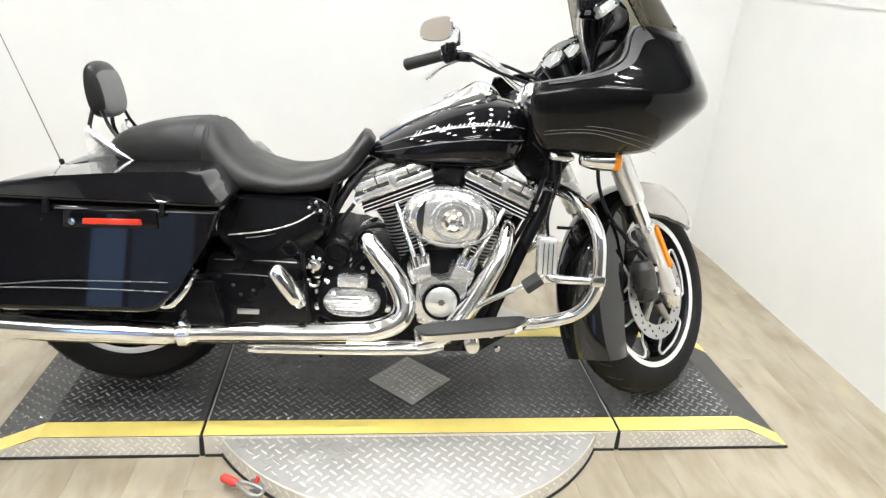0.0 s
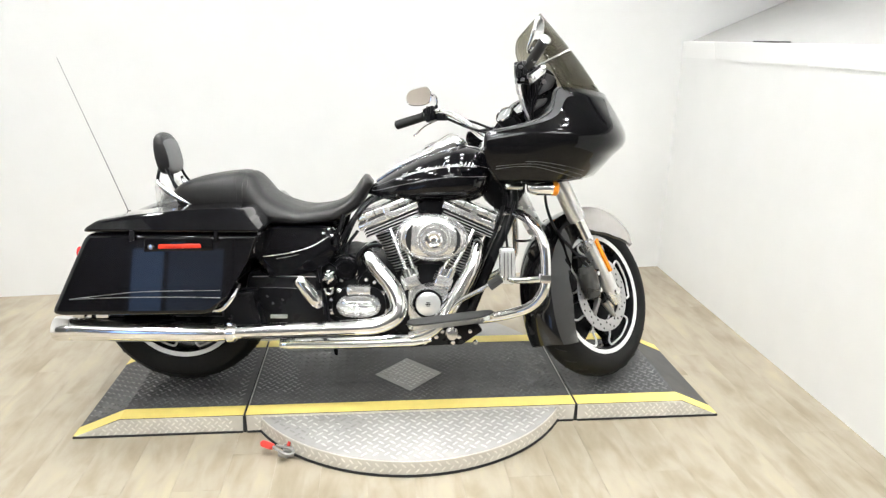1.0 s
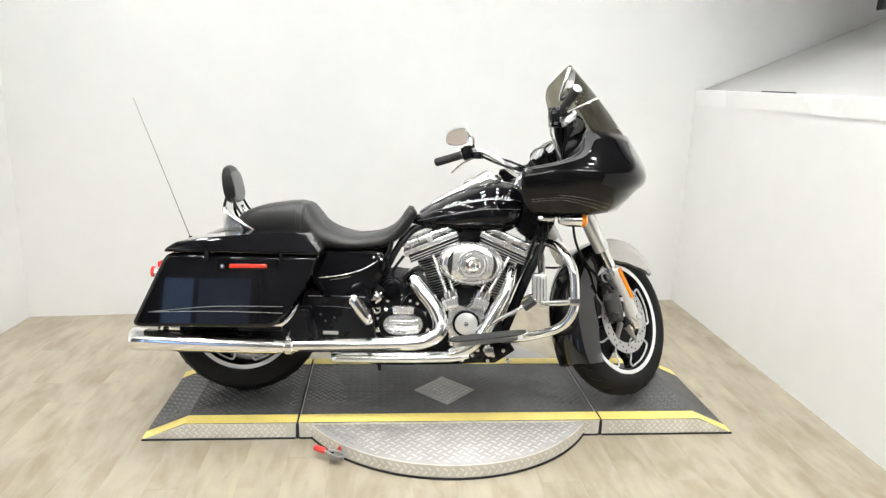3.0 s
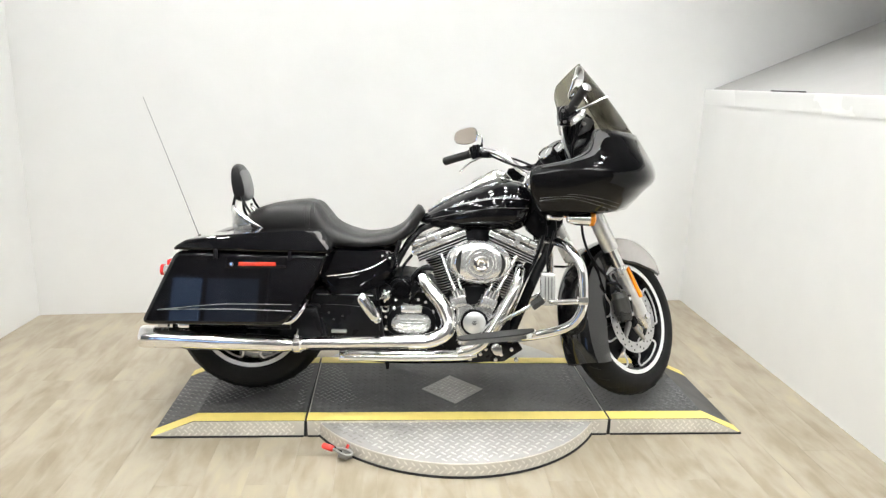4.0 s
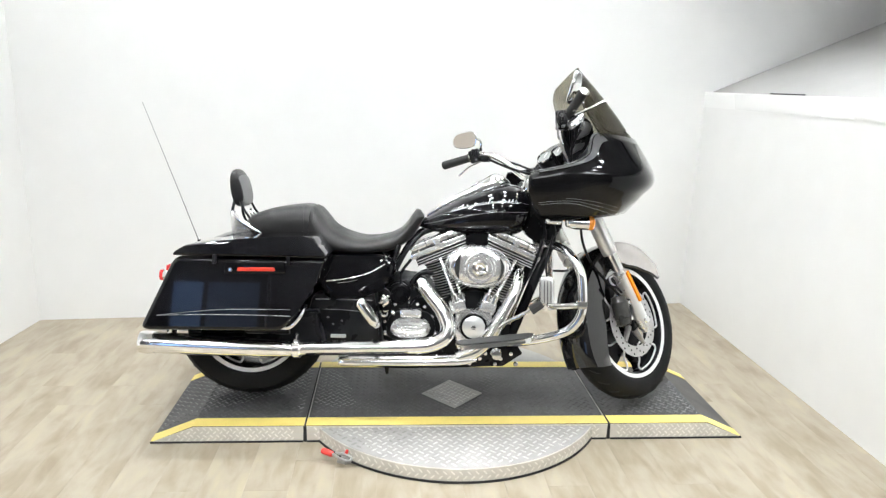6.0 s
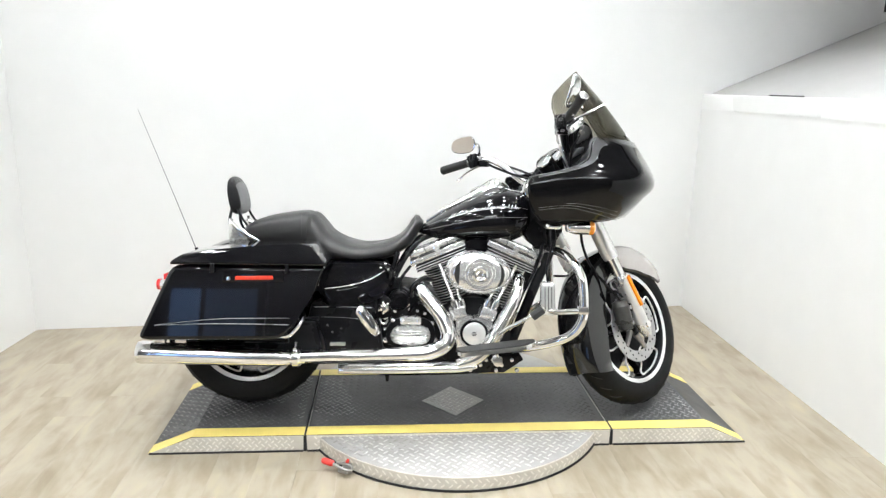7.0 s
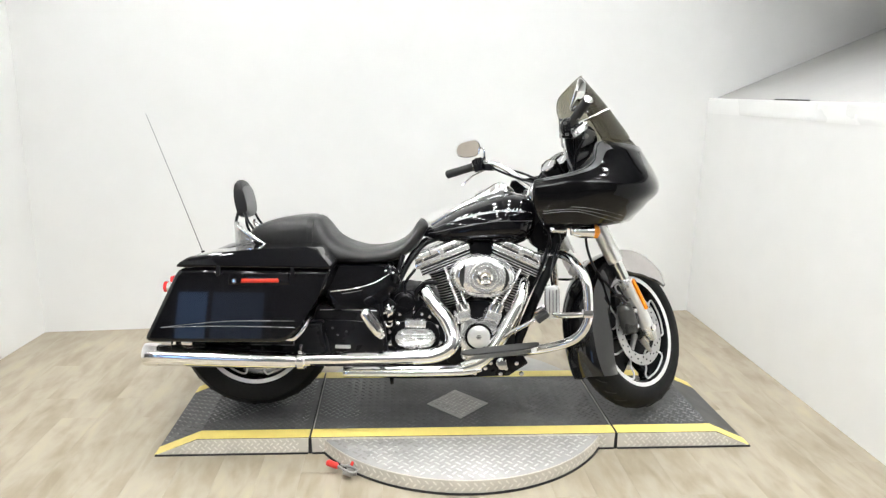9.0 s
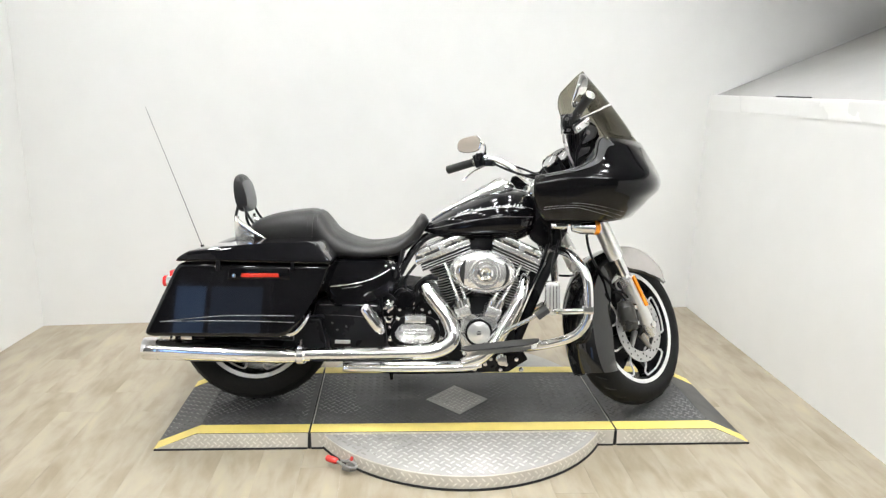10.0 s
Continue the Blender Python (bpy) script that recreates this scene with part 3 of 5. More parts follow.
rear_wheel, _ = wheel("rear_wheel", Vector((0, -0.042, 0.324)), 0.322, 0.094, 0.209, Matrix(), "rear wheel with a wide black tyre")
front_wheel, FT = wheel("front_wheel", AXLE, 0.322, 0.065, 0.226, STEER, "front wheel turned to its left stop")


def brake_disc(sgn, hub, turn):
    z = sgn * 0.062
    d = part("brake_disc", lathe([(0.105, z - 0.002), (0.149, z - 0.002), (0.150, z), (0.149, z + 0.002), (0.105, z + 0.002), (0.104, z)], turn, 64, True), DISC_STEEL, hub, "drilled steel brake disc")
    holes = bmesh.new()
    for k in range(40):
        a, r = 2 * math.pi * k / 40, (0.115, 0.127, 0.139)[k % 3]
        join(holes, lathe([(0, z + 0.0028 * sgn), (0.0042, z + 0.0028 * sgn), (0.0042, z)], turn @ Matrix.Translation((r * math.cos(a), r * math.sin(a), 0)), 8))
    tagged(part("disc_holes", holes, BLACK_GAP, d, "drilled holes"), kind="stuff")
    for k in range(5):
        a = 2 * math.pi * k / 5
        b = tube([(0.035 * math.cos(a), 0.035 * math.sin(a), z - 0.004 * sgn), (0.11 * math.cos(a + 0.25), 0.11 * math.sin(a + 0.25), z)], [0.014, 0.009], 8, smooth=False)
        b.transform(turn)
        part("carrier_arm", b, ZINC, d, "grey carrier arm")
    part("disc_hub", lathe([(0, z + 0.006 * sgn), (0.03, z + 0.006 * sgn), (0.04, z), (0.04, z - 0.006 * sgn)], turn, 28), SATIN, d)


brake_disc(1, front_wheel, FT)
brake_disc(-1, front_wheel, FT)


def steer_part(name, bm, mat, parent=bike, label=""):
    bm.transform(STEER)
    return part(name, bm, mat, parent, label)


def along(h, w, off=0.0):
    """A point beside the steering axis at height h, w to the left and off ahead of it."""
    return AXLE + STEER_AXIS * ((h - AXLE.z) / STEER_AXIS.z) + Vector((math.cos(RAKE), 0, math.sin(RAKE))) * off + Vector((0, w, 0))


# fork legs, calipers, axle, reflectors
for w in (-0.108, 0.108):
    leg = steer_part("fork_leg", tube([along(0.275, w), along(0.30, w), along(0.36, w), along(0.50, w), along(0.515, w), along(0.53, w)], [0.018, 0.027, 0.03, 0.029, 0.031, 0.026], 20, smooth=False), ALLOY, bike, "silver fork slider")
    steer_part("fork_tube", tube([along(0.53, w), along(0.66, w), along(0.90, w)], [0.0245, 0.0245, 0.0245], 20, smooth=False), CHROME, leg, "chrome fork tube")
    steer_part("fork_cover", tube([along(0.60, w), along(0.615, w), along(0.88, w)], [0.031, 0.034, 0.035], 20, smooth=False), BRUSHED, leg, "satin silver fork cover")
    r = tube([along(0.395, w, 0.012) + Vector((0, math.copysign(0.028, w), 0)), along(0.515, w, 0.012) + Vector((0, math.copysign(0.028, w), 0))], 0.015, 8, smooth=False, flat=0.7)
    steer_part("reflector", r, AMBER, leg, "amber fork reflector")
    steer_part("axle_cap", lathe([(0, 0.016), (0.014, 0.014), (0.017, 0.0)], axis(AXLE + Vector((0, math.copysign(0.125, w), 0)), (0, math.copysign(1, w), 0)), 20), CHROME, leg, "chrome axle nut")
    at = AXLE + Vector((-0.125, w * 0.98, 0.040))
    cal = tube([at + Vector((0.010, 0, -0.062)), at + Vector((0.009, 0, -0.056)), at + Vector((0.007, 0, -0.036)), at + Vector((0.006, 0, -0.033)), at + Vector((-0.006, 0, 0.036)), at + Vector((-0.007, 0, 0.039)), at + Vector((-0.010, 0, 0.058)), at + Vector((-0.011, 0, 0.063))], [0.022, 0.031, 0.032, 0.035, 0.035, 0.032, 0.030, 0.018], 24, smooth=False)
    c = steer_part("brake_caliper", cal, GRAPHITE, bike, "dark graphite brake caliper")
    steer_part("caliper_bridge", box(at.x + 0.018, at.x + 0.052, at.y - 0.018, at.y + 0.018, at.z - 0.045, at.z + 0.05, 0.008), SATIN, c, "black caliper bridge")
    steer_part("bleed_nipple", tube([at + Vector((-0.012, 0, 0.06)), at + Vector((-0.016, 0, 0.082))], 0.006, 10, smooth=False), CHROME, c)
    for dz in (-0.032, 0.032):
        steer_part("caliper_bolt", lathe([(0, 0.006), (0.009, 0.005), (0.01, 0)], axis(at + Vector((0.036, math.copysign(0.016, w), dz)), (0, math.copysign(1, w), 0)), 12), CHROME, c)

# front fender: a wrap round the tyre, long behind it
FEN = [(-52, 0.022), (-46, 0.05), (-37, 0.078), (-22, 0.104), (0, 0.112), (20, 0.09), (40, 0.092), (60, 0.120), (85, 0.134), (105, 0.117), (120, 0.088)]
rings = []
for i in range(41):
    a = -52 + 172 * i / 40
    dep = value(FEN, a)
    th = radians(90 + a)
    w = value([(-52, 0.05), (-40, 0.074), (0, 0.083), (80, 0.083), (120, 0.081)], a)
    ro = value([(-52, 0.345), (-33, 0.352), (0, 0.354), (50, 0.340), (90, 0.338), (120, 0.358)], a)
    prof = [(-w, ro - dep), (-w - 0.002, ro - dep * 0.5), (-w + 0.003, ro - 0.018), (-w + 0.022, ro - 0.002), (-w * 0.4, ro + 0.004), (0, ro + 0.006), (w * 0.4, ro + 0.004), (w - 0.022, ro - 0.002), (w - 0.003, ro - 0.018), (w + 0.002, ro - dep * 0.5), (w, ro - dep)]
    prof += [(y * 0.93, r - 0.006) for y, r in prof[::-1]]
    cut = radians(11) * max(0.0, (a - 75) / 45)      # the rear edge is cut level
    rings.append([AXLE + Vector((r * math.cos(th + cut * (ro - r) / dep), y, r * math.sin(th + cut * (ro - r) / dep))) for y, r in prof])
fender = steer_part("front_fender", loft(rings), FENDER_PAINT, bike, "gloss black wrap-round front fender")
for w in (-1, 1):
    # silver panel over the black fender, standing in for its reflection of the wall
    panel = []
    for i in range(17):
        a = -50.5 + 74 * i / 16
        dep, th = value(FEN, a), radians(90 + a)
        wd = value([(-52, 0.05), (-40, 0.074), (0, 0.083), (80, 0.083)], a) + 0.0022
        ro = value([(-52, 0.345), (-33, 0.352), (0, 0.355), (60, 0.350)], a)
        prof = [(wd, ro - dep + 0.001), (wd + 0.002, ro - dep * 0.5), (wd - 0.003, ro - 0.017), (wd - 0.011, ro - 0.008)]
        panel.append([AXLE + Vector((r * math.cos(th), y * w, r * math.sin(th))) for y, r in prof])
    steer_part("fender_side", loft(panel, closed=False), FENDER_SHINE, fender, "fender tip side with the wall's reflection put into silver colour")
    steer_part("fender_strut", slab([(1.46, 0.50), (1.53, 0.52), (1.56, 0.40), (1.535, 0.39)], w * 0.086 - 0.003, w * 0.086 + 0.003, 0.002), CHROME, fender, "chrome fender bracket")

# tank with console, stripes and lettering
TK_TOP = [(0.69, 0.745), (0.75, 0.788), (0.81, 0.826), (0.93, 0.884), (1.04, 0.912), (1.11, 0.905), (1.155, 0.862)]
TK_LOW = [(0.69, 0.722), (0.75, 0.702), (0.9, 0.692), (1.05, 0.692), (1.13, 0.715), (1.155, 0.77)]
TK_W = [(0.69, 0.05), (0.75, 0.112), (0.85, 0.155), (1.0, 0.178), (1.08, 0.168), (1.135, 0.12), (1.155, 0.06)]
tank = part("fuel_tank", loft(body_rings(span(0.69, 1.155, 30), TK_TOP, TK_LOW, TK_W, 2.3, 40, 0.4)), PAINT, bike, "gloss black fuel tank")
for a0, a1 in ((23, 12), (6, -10)):
    part("pinstripe", tube([on_body(s, a0 + (a1 - a0) * 0 + (14 - 14 * ((s - 0.70) / 0.43)) * (1 if a0 > 10 else 0.4), TK_TOP, TK_LOW, TK_W, 2.3, 0.4, 0.0008) for s in span(0.71, 1.13, 12)], 0.0011, 5, 2), STRIPE, tank, "thin silver pinstripe")
# the tank's white mark: slanted strokes of uneven height on a line
def on_tank(q, a):
    return on_body(q, 12 + a - 14 * ((q - 0.70) / 0.43), TK_TOP, TK_LOW, TK_W, 2.3, 0.4, 0.001)


marks = bmesh.new()
rng = random.Random(8)
q = 0.818
while q < 1.082:
    tall = 10 if q < 0.83 or 0.955 < q < 0.965 else rng.choice((4, 4, 5, 5, 8))
    lean = 0.0011 * tall
    join(marks, tube([on_tank(q, 22), on_tank(q + lean * 0.5, 22 + tall * 0.5), on_tank(q + lean, 22 + tall)], [0.0013, 0.0011, 0.0008], 5, 2))
    if tall < 10:
        join(marks, tube([on_tank(q + lean, 21.5 + tall), on_tank(q + 0.006, 23.5), on_tank(q + 0.011, 22.5)], 0.0009, 5, 2))
    q += rng.uniform(0.009, 0.014)
part("lettering_mark", marks, WHITE_MARK, tank, "white slanted lettering mark")
part("lettering_line", tube([on_body(q, 22 + 12 - 14 * ((q - 0.70) / 0.43), TK_TOP, TK_LOW, TK_W, 2.3, 0.4, 0.001) for q in span(0.81, 1.03, 8)], 0.0008, 5, 2), WHITE_MARK, tank, "white script line")
CON_TOP = [(0.72, 0.782), (0.80, 0.842), (0.92, 0.905), (0.97, 0.94), (1.0, 0.955), (1.04, 0.945), (1.075, 0.91)]
CON_LOW = [(0.72, 0.76), (0.80, 0.81), (0.92, 0.86), (1.075, 0.88)]
console = part("tank_console", loft(body_rings(span(0.72, 1.075, 20), CON_TOP, CON_LOW, [(0.72, 0.022), (0.85, 0.046), (0.97, 0.062), (1.04, 0.06), (1.075, 0.03)], 3, 24)), CHROME, bike, "chrome tank console")
disc(Vector((0.93, 0, 0.902)), (-0.45, 0, 0.9), 0.03, 0.012, CHROME, "fuel_cap", console, dome=0.004)

# seat
rider = part("seat", loft(body_rings(span(0.235, 0.708, 30), [(0.235, 0.80), (0.255, 0.803), (0.285, 0.777), (0.327, 0.724), (0.40, 0.688), (0.467, 0.675), (0.55, 0.686), (0.61, 0.714), (0.645, 0.752), (0.677, 0.797), (0.698, 0.79), (0.708, 0.77)],
    [(0.235, 0.64), (0.30, 0.622), (0.36, 0.612), (0.56, 0.622), (0.66, 0.676), (0.708, 0.76)],
    [(0.235, 0.16), (0.30, 0.185), (0.42, 0.195), (0.55, 0.165), (0.65, 0.115), (0.708, 0.07)], 3.0, 36, 0.35)), LEATHER, bike, "black vinyl rider's seat")
part("passenger_pad", loft(body_rings(span(-0.035, 0.245, 20), [(-0.035, 0.70), (-0.02, 0.74), (0.01, 0.763), (0.09, 0.79), (0.20, 0.806), (0.235, 0.807), (0.245, 0.80)],
    [(-0.035, 0.672), (0.1, 0.655), (0.245, 0.64)], [(-0.035, 0.09), (0.0, 0.13), (0.1, 0.155), (0.245, 0.165)], 3.2, 36, 0.4)), LEATHER, rider, "black vinyl passenger pad")
PAD_TOP = [(-0.035, 0.70), (-0.02, 0.74), (0.01, 0.763), (0.09, 0.79), (0.20, 0.806), (0.235, 0.807), (0.245, 0.80)]
PAD_LOW, PAD_W = [(-0.035, 0.672), (0.1, 0.655), (0.245, 0.64)], [(-0.035, 0.09), (0.0, 0.13), (0.1, 0.155), (0.245, 0.165)]
for q in (0.243, 0.203):
    ring = body_rings([q], PAD_TOP, PAD_LOW, PAD_W, 3.2, 72, 0.4)[0]
    part("piping", tube([p + Vector((0.0006 * k, 0, 0)) for k, p in enumerate(ring[:37])], 0.0017, 6, smooth=False), LEATHER, rider, "stitched piping")

# backrest on its bar
pad = smooth_outline([(-0.098, 0.795), (-0.075, 0.788), (-0.055, 0.80), (-0.058, 0.85), (-0.072, 0.91), (-0.092, 0.942), (-0.112, 0.932), (-0.112, 0.86)], 4)
rings = []
for k in range(15):
    a = math.pi * k / 14
    y, sc = -0.080 * math.cos(a), 0.42 + 0.58 * math.sin(a) ** 0.45
    rings.append([Vector((-0.085 + (s + 0.085) * (0.6 + 0.4 * sc), y, 0.865 + (h - 0.865) * sc)) for s, h in pad])
for r in rings:
    for v in r:
        v.x += 0.020
backrest = part("backrest", loft(rings), LEATHER, bike, "black vinyl backrest pad")
# lighter patch on the pad's front for the sheen of its vinyl
face = [[p + Vector((0.0022, 0, 0)) for p, (u, h) in zip(r, pad) if u > -0.079] for r in rings[1:-1]]
part("backrest_face", loft(face, closed=False), SHEEN_VINYL, backrest, "front face with its sheen put into grey colour")
for w in (-0.09, 0.09):
    part("backrest_bar", tube([(-0.075, w * 0.7, 0.82), (-0.082, w * 0.9, 0.76), (-0.07, w, 0.72), (-0.05, w * 1.15, 0.67)], 0.006, 10, 4), SATIN, backrest, "black bar")
    part("backrest_brace", tube([(-0.05, w * 0.8, 0.82), (-0.03, w * 0.9, 0.775), (0.0, w, 0.735), (0.03, w * 1.15, 0.69)], 0.005, 10, 4), SATIN, backrest, "black brace")
    part("bracket_tube", tube([(-0.062, w * 1.45, 0.775), (-0.058, w * 1.5, 0.757), (0.0, w * 1.52, 0.715), (0.062, w * 1.55, 0.684)], [0.008, 0.0085, 0.0085, 0.007], 10, 4), CHROME, backrest, "chrome diagonal bracket tube")
    part("side_plate", slab([(-0.075, 0.755), (-0.058, 0.765), (0.055, 0.69), (0.048, 0.678), (-0.07, 0.655)], w * 1.4 - 0.004, w * 1.4 + 0.004, 0.003), POLISHED, backrest, "bright triangular bracket")

# saddlebags
BAG = [(-0.195, 0.620), (-0.215, 0.60), (-0.318, 0.372), (-0.322, 0.352), (-0.29, 0.346), (0.17, 0.352), (0.20, 0.36), (0.25, 0.42), (0.315, 0.53), (0.354, 0.622)]
LID = [(-0.212, 0.624), (-0.20, 0.640), (-0.165, 0.662), (-0.05, 0.680), (0.10, 0.694), (0.26, 0.703), (0.30, 0.700), (0.325, 0.668), (0.357, 0.634), (0.352, 0.625)]


def saddlebag(label):
    b = part("saddlebag", slab(BAG, -0.405, -0.165, 0.016, 3), PAINT, bike, label)
    # the outer face bulges and leans in towards the bottom
    for v in b.data.vertices:
        k = (0.62 - v.co.z) / 0.27
        if v.co.y < -0.3:
            v.co.y += 0.006 - 0.027 * k
    for f in b.data.polygons:
        f.use_smooth = f.area < 0.02
    lid = part("bag_lid", slab(LID, -0.412, -0.16, 0.010, 3), PAINT, b, "gloss black lid")
    for v in lid.data.vertices:
        if v.co.y < -0.3:
            v.co.y += 0.045 * max((v.co.z - 0.635) / 0.07, 0) ** 1.6
    part("latch_plate", slab([(-0.02, 0.560), (-0.015, 0.605), (0.20, 0.612), (0.205, 0.566)], -0.409, -0.402, 0.003), PAINT, b, "black latch plate")
    part("reflector", slab([(0.028, 0.571), (0.030, 0.586), (0.165, 0.589), (0.168, 0.574)], -0.414, -0.405, 0.003), REFLECTOR, b, "long red-orange reflector")
    part("lock", lathe([(0, 0.008), (0.008, 0.007), (0.010, 0.0)], axis((0.005, -0.408, 0.577), (0, -1, 0)), 18), CHROME, b, "chrome key lock")
    for s in (-0.055, 0.215):
        part("hinge_tab", slab([(s - 0.006, 0.595), (s - 0.004, 0.632), (s + 0.008, 0.632), (s + 0.008, 0.598)], -0.416, -0.404, 0.002), SATIN, b)
    for h0, h1, h2 in ((0.403, 0.429, 0.434), (0.403, 0.411, 0.410)):
        y = lambda h: -0.4005 - 0.027 * (0.62 - h) / 0.27
        part("pinstripe", tube([(s, y(h) - 0.0005, h) for s, h in ((-0.262, h0), (-0.15, (h0 + h1) / 2 + 0.001), (-0.03, h1), (0.10, (h1 + h2) / 2 + 0.001), (0.225, h2))], 0.0015, 5, 3), STRIPE, b, "thin silver pinstripe")
    return b


right_bag = saddlebag("gloss black hard saddlebag with lid")
kids = [right_bag, *right_bag.children]
left_bag = None
for o in kids:
    me = o.data.copy()
    me.transform(FLIP)
    me.flip_normals()
    q = new(o.name.split(".")[0], me)
    q.parent = bike if left_bag is None else left_bag
    if "label" in o:
        tagged(q, o["label"])
    left_bag = left_bag or q
both("bag_guard", lambda: tube([(0.18, -0.36, 0.352), (0.215, -0.385, 0.362), (0.243, -0.387, 0.388), (0.262, -0.375, 0.418), (0.264, -0.33, 0.432)], 0.0095, 12, 5), CHROME, bike, "chrome bag guard rail")
part("bag_support", slab([(-0.26, 0.285), (-0.26, 0.36), (0.30, 0.40), (0.33, 0.262)], -0.29, -0.20, 0.006), SATIN, bike, "black bag support plate")
part("bag_rail", tube([(-0.24, -0.30, 0.332), (-0.1, -0.30, 0.332), (0.2, -0.30, 0.332)], 0.019, 10, 3), SATIN, bike, "black bag support rail")
for s in (-0.285, -0.205):
    part("rail_clip", box(s - 0.012, s + 0.03, -0.345, -0.32, 0.318, 0.345, 0.004), CHROME, bike, "chrome rail clip")

# rear fender, tail lamp, antenna
rings = []
for k in range(25):
    th = radians(20 + 152 * k / 24)
    prof = [(-0.115, 0.29), (-0.118, 0.34), (-0.10, 0.365), (-0.05, 0.376), (0, 0.378), (0.05, 0.376), (0.10, 0.365), (0.118, 0.34), (0.115, 0.29)]
    prof += [(y * 0.94, r - 0.008) for y, r in prof[::-1]]
    rings.append([Vector((r * math.cos(th), y, 0.32 + r * math.sin(th))) for y, r in prof])
rear_fender = part("rear_fender", loft(rings), PAINT, bike, "gloss black rear fender")
lamp_body = part("tail_lamp", box(-0.345, -0.29, -0.075, 0.075, 0.48, 0.54, 0.012), CHROME, rear_fender, "chrome tail lamp housing")
part("tail_lens", box(-0.357, -0.34, -0.08, 0.08, 0.478, 0.542, 0.008), TAIL_RED, lamp_body, "red tail lamp lens")
for w in (-0.15, 0.15):
    part("rear_signal", tube([(-0.285, w * 0.5, 0.51), (-0.295, w, 0.51), (-0.34, w, 0.51)], 0.02, 14, 3), CHROME, rear_fender, "chrome rear signal")
    part("rear_signal_lens", tube([(-0.337, w, 0.51), (-0.349, w, 0.51)], 0.022, 14, smooth=False), TAIL_RED, rear_fender, "red signal lens")
antenna = part("antenna", tube([(-0.345, 0.30, 0.60), (-0.45, 0.30, 0.87), (-0.596, 0.30, 1.236)], [0.0026, 0.0018, 0.0011], 8, 3), STRIPE, bike, "thin grey whip antenna")
part("antenna_base", tube([(-0.30, 0.30, 0.58), (-0.335, 0.30, 0.585), (-0.347, 0.30, 0.61)], 0.008, 10, 3), SATIN, antenna)

# exhaust
muffler = part("muffler", tube([(-0.352, -0.33, 0.278), (-0.348, -0.33, 0.278), (-0.28, -0.33, 0.277), (-0.1, -0.33, 0.270), (0.15, -0.33, 0.265), (0.20, -0.33, 0.264), (0.235, -0.33, 0.264)], [0.038, 0.0415, 0.0415, 0.0385, 0.0345, 0.030, 0.026], 28, 5), CHROME, bike, "long chrome muffler")
part("muffler_tip", lathe([(0.0425, 0.0), (0.044, -0.012), (0.0425, -0.052), (0.0405, -0.054), (0.036, 0.004), (0.041, 0.006)], axis((-0.352, -0.33, 0.278), (-1, 0, 0.01)), 28, True), CHROME, muffler, "chrome muffler tip")
part("clamp", tube([(0.215, -0.33, 0.265), (0.222, -0.33, 0.265), (0.245, -0.33, 0.266), (0.252, -0.33, 0.266)], [0.031, 0.037, 0.037, 0.03], 24, smooth=False), CHROME, muffler, "chrome pipe clamp")
part("clamp_bolt", tube([(0.232, -0.352, 0.30), (0.232, -0.322, 0.318)], 0.008, 8, smooth=False), CHROME, muffler)
pipe = part("rear_pipe", tube([(0.235, -0.33, 0.266), (0.45, -0.325, 0.272), (0.66, -0.32, 0.279), (0.74, -0.315, 0.286), (0.798, -0.308, 0.315), (0.812, -0.295, 0.36), (0.785, -0.275, 0.42), (0.738, -0.25, 0.472), (0.704, -0.232, 0.512), (0.698, -0.19, 0.53), (0.722, -0.12, 0.535)], [0.0265, 0.027, 0.028, 0.029, 0.031, 0.031, 0.030, 0.029, 0.028, 0.024, 0.022], 24, 6), CHROME, bike, "chrome rear exhaust pipe with heat shield")
part("heat_shield_seam", tube([(0.27, -0.352, 0.247), (0.45, -0.348, 0.252), (0.66, -0.345, 0.258)], 0.0035, 6, 3), SATIN, pipe)
part("pipe_clamp_band", tube([(0.668, -0.225, 0.485), (0.668, -0.240, 0.520), (0.690, -0.238, 0.548), (0.722, -0.222, 0.556), (0.745, -0.19, 0.548)], 0.0085, 10, 5), SATIN, pipe, "black pipe clamp band")
part("front_pipe", tube([(1.085, -0.08, 0.56), (1.098, -0.155, 0.545), (1.082, -0.20, 0.485), (1.036, -0.215, 0.393), (0.975, -0.225, 0.292), (0.92, -0.24, 0.242), (0.85, -0.25, 0.22)], [0.022, 0.024, 0.027, 0.029, 0.030, 0.029, 0.025], 22, 6), CHROME, bike, "chrome front exhaust pipe")
part("lower_pipe", tube([(0.385, -0.25, 0.202), (0.41, -0.25, 0.202), (0.65, -0.25, 0.205), (0.86, -0.25, 0.213), (0.93, -0.25, 0.217)], [0.018, 0.025, 0.025, 0.025, 0.012], 20, 4, flat=0.75), CHROME, bike, "chrome lower exhaust pipe")

